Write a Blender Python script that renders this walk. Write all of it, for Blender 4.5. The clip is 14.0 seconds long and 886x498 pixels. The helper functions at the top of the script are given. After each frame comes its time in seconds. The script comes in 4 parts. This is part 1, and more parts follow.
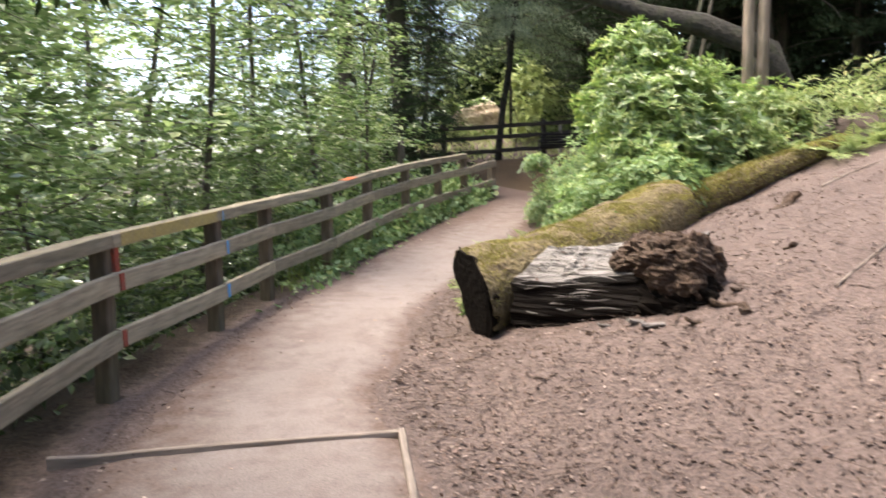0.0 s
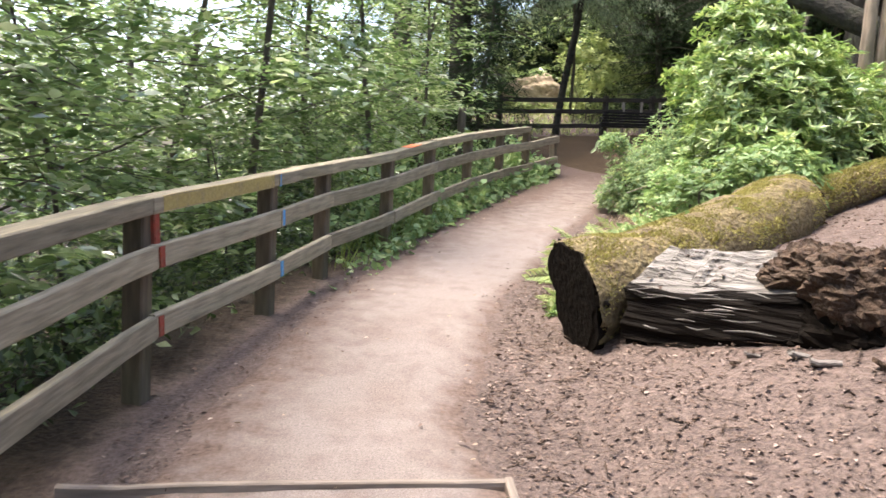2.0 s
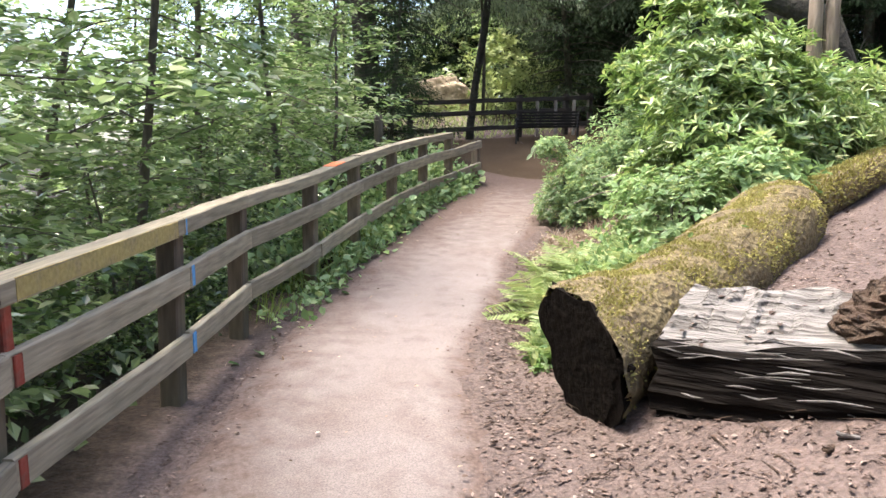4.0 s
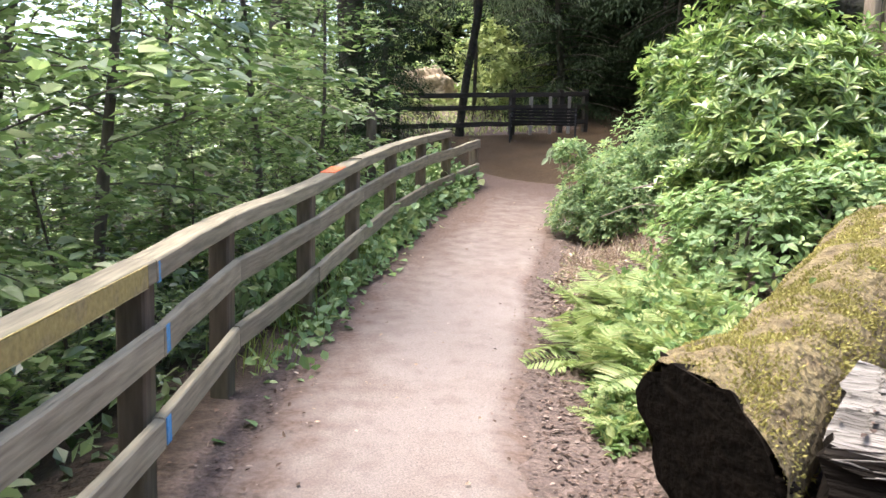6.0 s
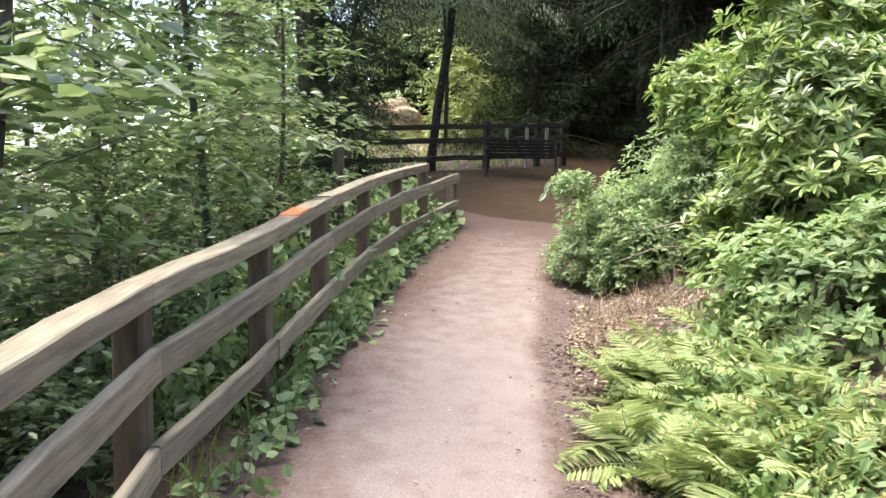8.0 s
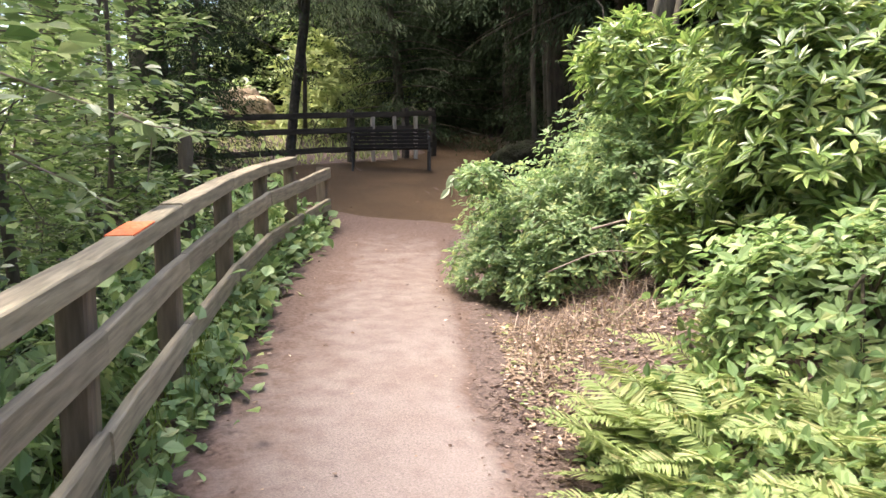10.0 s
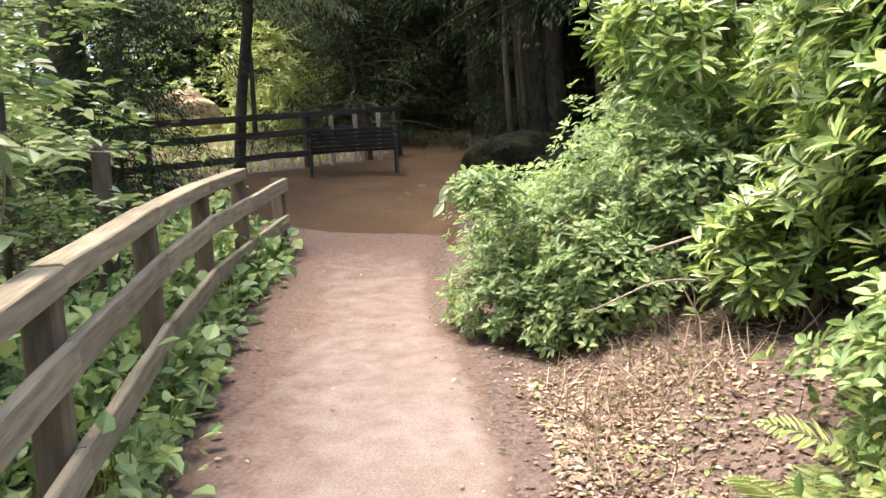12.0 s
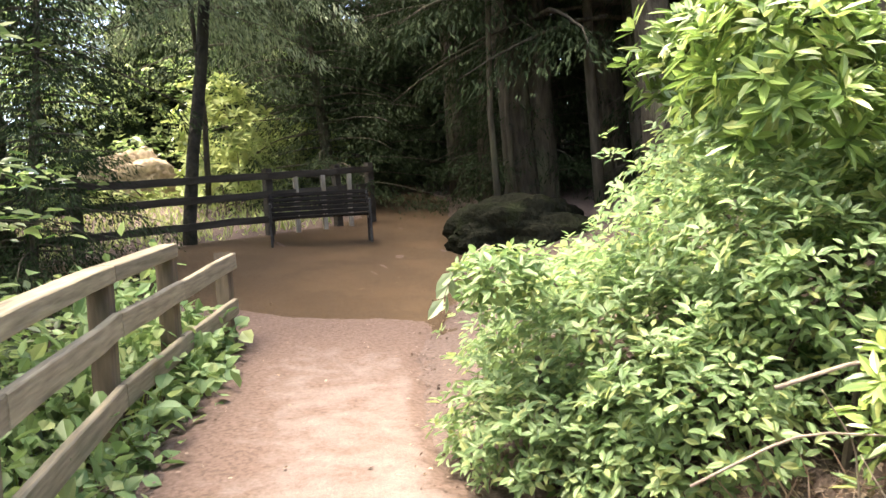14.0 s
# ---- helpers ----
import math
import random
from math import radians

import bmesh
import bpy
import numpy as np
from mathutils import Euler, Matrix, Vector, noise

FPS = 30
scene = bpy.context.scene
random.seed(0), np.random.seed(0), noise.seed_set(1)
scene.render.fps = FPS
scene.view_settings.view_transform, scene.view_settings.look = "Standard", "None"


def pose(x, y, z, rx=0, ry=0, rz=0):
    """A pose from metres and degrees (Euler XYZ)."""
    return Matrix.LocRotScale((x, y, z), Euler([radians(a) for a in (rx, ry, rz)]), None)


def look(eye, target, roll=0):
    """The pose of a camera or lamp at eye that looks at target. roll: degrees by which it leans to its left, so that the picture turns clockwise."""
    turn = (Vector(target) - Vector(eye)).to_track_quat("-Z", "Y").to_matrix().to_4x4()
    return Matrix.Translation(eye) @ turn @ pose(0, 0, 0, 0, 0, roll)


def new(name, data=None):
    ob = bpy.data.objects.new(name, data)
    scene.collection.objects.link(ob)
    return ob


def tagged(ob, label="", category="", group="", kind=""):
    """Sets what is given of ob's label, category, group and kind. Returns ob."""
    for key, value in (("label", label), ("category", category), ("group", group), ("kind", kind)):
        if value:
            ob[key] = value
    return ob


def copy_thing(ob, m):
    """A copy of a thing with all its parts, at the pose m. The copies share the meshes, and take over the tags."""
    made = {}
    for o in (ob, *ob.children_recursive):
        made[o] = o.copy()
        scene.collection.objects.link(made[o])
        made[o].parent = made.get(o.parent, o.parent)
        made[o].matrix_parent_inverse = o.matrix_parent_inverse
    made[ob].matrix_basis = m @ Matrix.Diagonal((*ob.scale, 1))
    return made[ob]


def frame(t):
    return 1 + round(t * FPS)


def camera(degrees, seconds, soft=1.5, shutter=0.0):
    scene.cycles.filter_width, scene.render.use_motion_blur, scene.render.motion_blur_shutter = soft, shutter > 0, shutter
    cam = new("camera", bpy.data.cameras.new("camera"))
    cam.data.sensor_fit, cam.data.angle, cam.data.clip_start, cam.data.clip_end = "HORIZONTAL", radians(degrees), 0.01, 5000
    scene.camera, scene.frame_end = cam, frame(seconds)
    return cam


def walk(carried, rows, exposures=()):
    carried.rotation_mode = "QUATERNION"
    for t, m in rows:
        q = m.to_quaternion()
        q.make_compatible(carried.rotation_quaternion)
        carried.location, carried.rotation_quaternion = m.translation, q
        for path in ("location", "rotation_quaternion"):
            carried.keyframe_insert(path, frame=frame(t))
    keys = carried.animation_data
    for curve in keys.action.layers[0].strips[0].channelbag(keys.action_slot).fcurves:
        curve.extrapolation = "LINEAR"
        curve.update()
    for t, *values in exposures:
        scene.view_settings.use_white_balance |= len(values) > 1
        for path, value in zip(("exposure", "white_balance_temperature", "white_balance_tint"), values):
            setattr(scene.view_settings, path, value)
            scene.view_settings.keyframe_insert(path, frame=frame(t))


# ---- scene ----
cam = camera(57.0, 14.0, soft=1.5, shutter=0.18)
PATH = [
    (0, (-0.115, -0.083, 1.096), (-0.098, 1.912, 0.953), -1.1),
    (0.5, (-0.218, 0.183, 1.132), (-0.544, 2.156, 1.108), 1.0),
    (1, (-0.344, 0.395, 1.104), (-0.728, 2.356, 1.034), 2.8),
    (1.5, (-0.415, 0.644, 1.076), (-0.717, 2.617, 0.946), 2.9),
    (2, (-0.54, 0.877, 1.121), (-0.584, 2.865, 0.905), 3.0),
    (2.5, (-0.666, 1.132, 1.15), (-0.533, 3.118, 0.949), 0.5),
    (3, (-0.761, 1.43, 1.197), (-0.618, 3.417, 1.017), -0.2),
    (5.5, (-1.053, 2.892, 1.312), (-0.748, 4.852, 1.064), 1.3),
    (6, (-1.14, 3.159, 1.356), (-0.856, 5.126, 1.133), 1.4),
    (6.5, (-1.162, 3.406, 1.341), (-0.858, 5.374, 1.158), 0.8),
    (7, (-1.161, 3.723, 1.33), (-0.867, 5.696, 1.176), 1.1),
    (7.5, (-1.195, 4.054, 1.333), (-0.82, 6.015, 1.213), 0.7),
    (8, (-1.146, 4.429, 1.352), (-0.768, 6.389, 1.219), 0.7),
    (8.5, (-1.135, 4.723, 1.363), (-0.547, 6.629, 1.208), 0.2),
    (11, (-1.064, 6.495, 1.429), (-0.292, 8.333, 1.271), -2.0),
    (11.5, (-0.939, 6.788, 1.464), (-0.142, 8.613, 1.286), -3.8),
    (12, (-0.822, 7.079, 1.506), (-0.005, 8.897, 1.339), -3.7),
    (12.5, (-0.698, 7.394, 1.553), (0.172, 9.189, 1.403), -3.6),
    (13, (-0.527, 7.737, 1.588), (0.344, 9.535, 1.491), -4.0),
    (13.5, (-0.469, 8.063, 1.568), (0.417, 9.855, 1.506), -3.9),
    (14, (-0.327, 8.414, 1.611), (0.565, 10.203, 1.589), -3.9),
]
walk(cam, [(t, look(eye, target, roll)) for t, eye, target, roll in PATH], ((0, 2.34, 6750, 10), (1, 2.6, 6750, 10), (2.5, 2.56, 6550, 10), (6, 2.58, 6300, 10), (8.5, 2.55, 6500, 11), (11, 2.58, 6950, 14), (12.5, 2.72, 7000, 12), (14, 3.05, 7200, 10)))

# ---- world and light ----
SUN_EL, SUN_AZ = 72.0, -85.0
world = bpy.data.worlds.new("sky")
scene.world = world
world.use_nodes = True
wn = world.node_tree
sky = wn.nodes.new("ShaderNodeTexSky")
sky.sky_type, sky.sun_disc = "NISHITA", False
sky.sun_elevation, sky.sun_rotation = radians(SUN_EL), radians(SUN_AZ)
sky.air_density, sky.dust_density, sky.ozone_density = 1.0, 4.0, 1.0
wn.nodes["Background"].inputs["Strength"].default_value = 0.15
wn.links.new(sky.outputs[0], wn.nodes["Background"].inputs["Color"])
sun = new("sun", bpy.data.lights.new("sun", "SUN"))
sun.data.energy, sun.data.angle, sun.data.color = 1.7, radians(25), (1.0, 0.94, 0.84)
_a, _e = radians(SUN_AZ), radians(SUN_EL)
sun.matrix_world = look((math.sin(_a) * math.cos(_e) * 40, math.cos(_a) * math.cos(_e) * 40, math.sin(_e) * 40), (0, 0, 0))


# ---- materials ----
def nodes_of(name):
    m = bpy.data.materials.new(name)
    m.use_nodes = True
    t = m.node_tree
    return m, t, t.nodes["Principled BSDF"]


def mixed(t, fac, a, b, mode="MIX"):
    n = t.nodes.new("ShaderNodeMix")
    n.data_type, n.blend_type = "RGBA", mode
    for k, v in ((0, fac), (6, a), (7, b)):
        if isinstance(v, bpy.types.NodeSocket):
            t.links.new(v, n.inputs[k])
        else:
            n.inputs[k].default_value = v if k == 0 else (*v, 1)
    return n.outputs[2]


def noise_of(t, scale, detail=6, stretch=(1, 1, 1), lo=0.35, hi=0.65):
    co, mp, nz, rp = (t.nodes.new("ShaderNode" + k) for k in ("TexCoord", "Mapping", "TexNoise", "MapRange"))
    mp.inputs["Scale"].default_value = stretch
    nz.inputs["Scale"].default_value, nz.inputs["Detail"].default_value = scale, detail
    rp.inputs["From Min"].default_value, rp.inputs["From Max"].default_value = lo, hi
    t.links.new(co.outputs["Object"], mp.inputs[0])
    t.links.new(mp.outputs[0], nz.inputs["Vector"])
    t.links.new(nz.outputs["Fac"], rp.inputs[0])
    return rp.outputs[0]


def surface(name, c1, c2, big=2.0, fine=30.0, rough=0.9, bump=0.4, stretch=(1, 1, 1), c3=None, spots=8.0, dist=0.01, vary=0.0):
    """A matt natural surface: two colours in large patches, a third in spots, fine grain and relief."""
    m, t, p = nodes_of(name)
    col = mixed(t, noise_of(t, big, stretch=stretch), c1, c2)
    if c3:
        col = mixed(t, noise_of(t, spots, 4, stretch, 0.52, 0.66), col, c3)
    grain = noise_of(t, fine, 8, stretch, 0.25, 0.75)
    col = mixed(t, 0.55, col, mixed(t, grain, tuple(v * 0.45 for v in c1), tuple(min(1, v * 1.6) for v in c2)))
    if vary:
        info = t.nodes.new("ShaderNodeObjectInfo")
        hsv = t.nodes.new("ShaderNodeHueSaturation")
        mr = t.nodes.new("ShaderNodeMapRange")
        mr.inputs["To Min"].default_value, mr.inputs["To Max"].default_value = 1 - vary, 1 + vary
        t.links.new(info.outputs["Random"], mr.inputs[0])
        t.links.new(mr.outputs[0], hsv.inputs["Value"])
        t.links.new(col, hsv.inputs["Color"])
        col = hsv.outputs[0]
    t.links.new(col, p.inputs["Base Color"])
    p.inputs["Roughness"].default_value = rough
    p.inputs["Specular IOR Level"].default_value = 0.3
    b = t.nodes.new("ShaderNodeBump")
    b.inputs["Strength"].default_value, b.inputs["Distance"].default_value = bump, dist
    t.links.new(grain, b.inputs["Height"])
    t.links.new(b.outputs[0], p.inputs["Normal"])
    return m


def worn_shaded_path(name, inner, outer):
    """Packed gravel turning to bare earth and painted shade where its mask is high."""
    m = surface(name, *inner, 0.9, 120, 0.92, 0.35, c3=(0.128, 0.094, 0.078), spots=1.7, dist=0.006)
    t = m.node_tree
    p = t.nodes["Principled BSDF"]
    col = p.inputs["Base Color"].links[0].from_socket
    at_ = t.nodes.new("ShaderNodeAttribute")
    at_.attribute_name = "wear_shade"
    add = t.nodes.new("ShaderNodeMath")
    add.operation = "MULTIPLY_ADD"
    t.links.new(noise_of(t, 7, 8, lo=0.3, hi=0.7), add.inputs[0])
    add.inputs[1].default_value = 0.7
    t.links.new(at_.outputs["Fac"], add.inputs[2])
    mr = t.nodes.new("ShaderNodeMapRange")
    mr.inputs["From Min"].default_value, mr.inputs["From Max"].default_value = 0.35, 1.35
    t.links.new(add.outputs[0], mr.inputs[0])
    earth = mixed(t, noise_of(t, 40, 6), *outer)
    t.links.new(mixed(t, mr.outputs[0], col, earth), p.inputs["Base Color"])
    return m


def shade_slope(m, dark1, dark2):
    """Adds dark rotted leaves and painted shade where a soil's mask is high."""
    t = m.node_tree
    p = t.nodes["Principled BSDF"]
    col = p.inputs["Base Color"].links[0].from_socket
    at_ = t.nodes.new("ShaderNodeAttribute")
    at_.attribute_name = "slope_shade"
    add = t.nodes.new("ShaderNodeMath")
    add.operation = "MULTIPLY_ADD"
    t.links.new(noise_of(t, 9, 8, lo=0.3, hi=0.7), add.inputs[0])
    add.inputs[1].default_value = 0.5
    t.links.new(at_.outputs["Fac"], add.inputs[2])
    mr = t.nodes.new("ShaderNodeMapRange")
    mr.inputs["From Min"].default_value, mr.inputs["From Max"].default_value = 0.45, 1.1
    t.links.new(add.outputs[0], mr.inputs[0])
    t.links.new(mixed(t, mr.outputs[0], col, mixed(t, noise_of(t, 30, 6), dark1, dark2)), p.inputs["Base Color"])


def foliage(name, c1, c2, c3=None, rough=0.45, thin=0.4, gloss=0.5):
    """Leaves: each leaf its own shade, light passing through."""
    m, t, p = nodes_of(name)
    geo = t.nodes.new("ShaderNodeNewGeometry")
    ramp = t.nodes.new("ShaderNodeValToRGB")
    ramp.color_ramp.elements[0].color = (*c1, 1)
    ramp.color_ramp.elements[1].color = (*c2, 1)
    ramp.color_ramp.elements[1].position = 0.9
    if c3:
        ramp.color_ramp.elements[1].position = 0.8
        e = ramp.color_ramp.elements.new(0.96)
        e.color = (*c3, 1)
    t.links.new(geo.outputs["Random Per Island"], ramp.inputs[0])
    col = mixed(t, noise_of(t, 1.6, 3), ramp.outputs[0], mixed(t, 0.5, ramp.outputs[0], tuple(v * 0.55 for v in c1)))
    t.links.new(col, p.inputs["Base Color"])
    p.inputs["Roughness"].default_value = rough
    p.inputs["Specular IOR Level"].default_value = gloss
    tr = t.nodes.new("ShaderNodeBsdfTranslucent")
    t.links.new(mixed(t, 0.5, col, (0.97, 1.0, 0.7), "MULTIPLY"), tr.inputs["Color"])
    ms = t.nodes.new("ShaderNodeMixShader")
    ms.inputs[0].default_value = thin
    t.links.new(p.outputs[0], ms.inputs[1])
    t.links.new(tr.outputs[0], ms.inputs[2])
    t.links.new(ms.outputs[0], t.nodes["Material Output"].inputs["Surface"])
    return m


M_SOIL = surface("soil", (0.060, 0.042, 0.036), (0.108, 0.078, 0.067), 1.2, 45, 0.95, 0.8, c3=(0.14, 0.104, 0.088), spots=14, dist=0.015)
# Ground beyond the fence takes near-black colours that paint in its shade.
shade_slope(M_SOIL, (0.016, 0.011, 0.008), (0.045, 0.031, 0.022))
M_PATH = worn_shaded_path("compacted_gravel", ((0.146, 0.118, 0.106), (0.186, 0.154, 0.141)), ((0.070, 0.046, 0.036), (0.125, 0.086, 0.070)))
# Clearing earth is coloured much darker than ochre soil, painting in the tree shade.
M_CLEAR = surface("shaded_trodden_earth", (0.040, 0.0235, 0.0105), (0.062, 0.038, 0.018), 0.8, 60, 0.95, 0.5, c3=(0.085, 0.053, 0.027), spots=1.1, dist=0.01)
M_RAIL = surface("weathered_timber", (0.16, 0.136, 0.097), (0.285, 0.243, 0.176), 4, 45, 0.8, 0.5, (0.09, 1, 1), (0.125, 0.115, 0.075), 6, 0.005, 0.18)
M_POST = surface("dark_timber", (0.06, 0.046, 0.034), (0.135, 0.104, 0.075), 3, 24, 0.85, 0.5, (1, 1, 0.15), (0.12, 0.12, 0.07), 6, 0.006, 0.2)
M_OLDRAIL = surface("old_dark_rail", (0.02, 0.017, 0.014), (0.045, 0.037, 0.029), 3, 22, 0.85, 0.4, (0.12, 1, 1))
M_EDGE = surface("edging_board", (0.15, 0.12, 0.098), (0.22, 0.18, 0.15), 3, 30, 0.9, 0.4, (0.15, 1, 1))
M_RED = surface("red_paint", (0.34, 0.05, 0.028), (0.20, 0.055, 0.038), 14, 50, 0.7, 0.2, c3=(0.11, 0.075, 0.05), spots=30)
M_BLUE = surface("blue_paint", (0.06, 0.26, 0.62), (0.10, 0.30, 0.55), 14, 50, 0.7, 0.2, c3=(0.16, 0.2, 0.24), spots=22)
M_ORANGE = surface("orange_paint", (0.85, 0.16, 0.05), (0.75, 0.2, 0.09), 14, 50, 0.7, 0.2, c3=(0.5, 0.22, 0.14), spots=22)
M_YELLOW = surface("yellowed_paint", (0.40, 0.31, 0.11), (0.30, 0.24, 0.10), 14, 50, 0.75, 0.2, c3=(0.25, 0.20, 0.13), spots=9)
M_BARK = surface("bark", (0.04, 0.033, 0.025), (0.08, 0.067, 0.05), 3, 16, 0.95, 1.0, (1, 1, 0.25), (0.10, 0.11, 0.06), 4, 0.03)
M_LIMB = surface("mossy_limb", (0.014, 0.013, 0.010), (0.03, 0.026, 0.02), 4, 18, 0.95, 0.8, c3=(0.035, 0.04, 0.018), spots=4, dist=0.02)
M_PALEBARK = surface("pale_bark", (0.14, 0.105, 0.075), (0.25, 0.19, 0.14), 3, 14, 0.95, 0.9, (1, 1, 0.2), (0.18, 0.15, 0.1), 4, 0.03)
M_SLIM = surface("slim_trunk_bark", (0.05, 0.042, 0.031), (0.10, 0.085, 0.062), 4, 18, 0.95, 0.7, (1, 1, 0.25), (0.10, 0.11, 0.06), 4, 0.02)
# The split log's front gets a near-black colour that paints in its shade.
M_SIDE_SHADE = surface("shaded_side_wood", (0.003, 0.0024, 0.002), (0.010, 0.0075, 0.006), 5, 13, 0.8, 1.0, (0.10, 1.8, 1.8), (0.045, 0.038, 0.03), 5, 0.03)
M_STEM = surface("stem_bark", (0.045, 0.038, 0.03), (0.09, 0.075, 0.055), 5, 30, 0.9, 0.5, (1, 1, 0.3))
# Rotten log ends, blackened further so the colour carries their shade.
M_ROT_SHADE = surface("shaded_rotten_wood", (0.003, 0.0025, 0.002), (0.008, 0.006, 0.0045), 6, 22, 1.0, 0.5, dist=0.02)
M_LOGBARK = surface("log_bark", (0.08, 0.060, 0.032), (0.165, 0.127, 0.063), 5, 26, 0.95, 1.0, c3=(0.055, 0.034, 0.022), spots=7, dist=0.03)
M_GREYWOOD = surface("bleached_wood", (0.06, 0.051, 0.043), (0.20, 0.182, 0.168), 16, 34, 0.9, 1.0, (0.07, 1.0, 1.0), (0.045, 0.032, 0.023), 24, 0.03)
M_CRUMB = surface("crumbling_bark", (0.016, 0.010, 0.0065), (0.065, 0.04, 0.026), 7, 24, 0.95, 1.0, c3=(0.085, 0.06, 0.04), spots=9, dist=0.03)
# Boulder colours are near black, with the conifers' shade painted in.
M_ROCK = surface("shaded_mossy_stone", (0.007, 0.008, 0.005), (0.017, 0.017, 0.011), 3, 18, 0.95, 0.9, c3=(0.022, 0.03, 0.011), spots=3, dist=0.03)
M_CLAY = surface("pale_clay", (0.36, 0.26, 0.17), (0.58, 0.46, 0.34), 1.6, 9, 0.95, 0.9, c3=(0.22, 0.13, 0.08), spots=2.2, dist=0.06)
M_IRON = surface("black_iron", (0.012, 0.012, 0.013), (0.03, 0.028, 0.027), 9, 60, 0.5, 0.2)
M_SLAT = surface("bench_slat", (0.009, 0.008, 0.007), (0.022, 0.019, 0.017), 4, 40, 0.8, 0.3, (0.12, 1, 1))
M_PALEPOST = surface("pale_post", (0.17, 0.145, 0.12), (0.28, 0.245, 0.205), 4, 30, 0.85, 0.4, (1, 1, 0.2))
for m in (M_ROT_SHADE, M_SIDE_SHADE, M_ROCK, M_SLAT):
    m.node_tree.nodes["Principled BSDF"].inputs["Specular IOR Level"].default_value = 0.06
# Undergrowth leaves are coloured dark, painting in the shade beneath the trees.
L_UNDER = foliage("undergrowth_leaf", (0.025, 0.05, 0.018), (0.125, 0.185, 0.07), (0.32, 0.38, 0.21), 0.4, 0.35, 0.6)
# The third, palest leaf colour is raised to paint in sky glare.
L_WOOD = foliage("woodland_leaf", (0.09, 0.16, 0.05), (0.42, 0.53, 0.23), (0.60, 0.64, 0.42), 0.23, 0.52, 1.5)
L_RHODO = foliage("rhododendron_leaf", (0.075, 0.145, 0.036), (0.32, 0.44, 0.13), (0.48, 0.52, 0.2), 0.34, 0.38, 0.8)
L_SHRUB = foliage("shrub_leaf", (0.12, 0.21, 0.075), (0.30, 0.41, 0.17), (0.40, 0.44, 0.18), 0.5, 0.45)
L_LOW = foliage("low_shrub_leaf", (0.12, 0.21, 0.085), (0.36, 0.48, 0.23), (0.45, 0.49, 0.2), 0.5, 0.5)
L_FERN = foliage("fern_frond", (0.20, 0.27, 0.09), (0.37, 0.44, 0.185), (0.46, 0.43, 0.21), 0.6, 0.45)
L_IVY = foliage("ground_leaf", (0.13, 0.23, 0.09), (0.32, 0.44, 0.19), (0.42, 0.48, 0.22), 0.5, 0.4)
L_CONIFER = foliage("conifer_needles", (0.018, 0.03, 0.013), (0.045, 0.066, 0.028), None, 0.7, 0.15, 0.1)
L_DROOP = foliage("drooping_needles", (0.11, 0.15, 0.085), (0.26, 0.31, 0.18), None, 0.55, 0.35, 0.5)
L_MOSS = foliage("moss", (0.22, 0.197, 0.06), (0.46, 0.42, 0.15), (0.25, 0.18, 0.09), 0.9, 0.25, 0.1)
L_DEAD = foliage("dead_leaf", (0.16, 0.11, 0.08), (0.42, 0.32, 0.24), (0.52, 0.43, 0.36), 0.8, 0.15, 0.2)
L_CHIP = foliage("wood_chip", (0.07, 0.046, 0.036), (0.19, 0.132, 0.108), (0.30, 0.235, 0.20), 0.85, 0.05, 0.2)
L_GRASS = foliage("grass_blade", (0.10, 0.17, 0.03), (0.26, 0.33, 0.08), None, 0.6, 0.35)
L_FIELD = foliage("sunny_field", (0.26, 0.33, 0.12), (0.46, 0.51, 0.21), None, 0.8, 0.3)

# ---- building helpers ----
rng = np.random.default_rng(7)


def unit(a):
    a = np.asarray(a, float)
    return a / np.maximum(np.linalg.norm(a, axis=-1, keepdims=True), 1e-9)


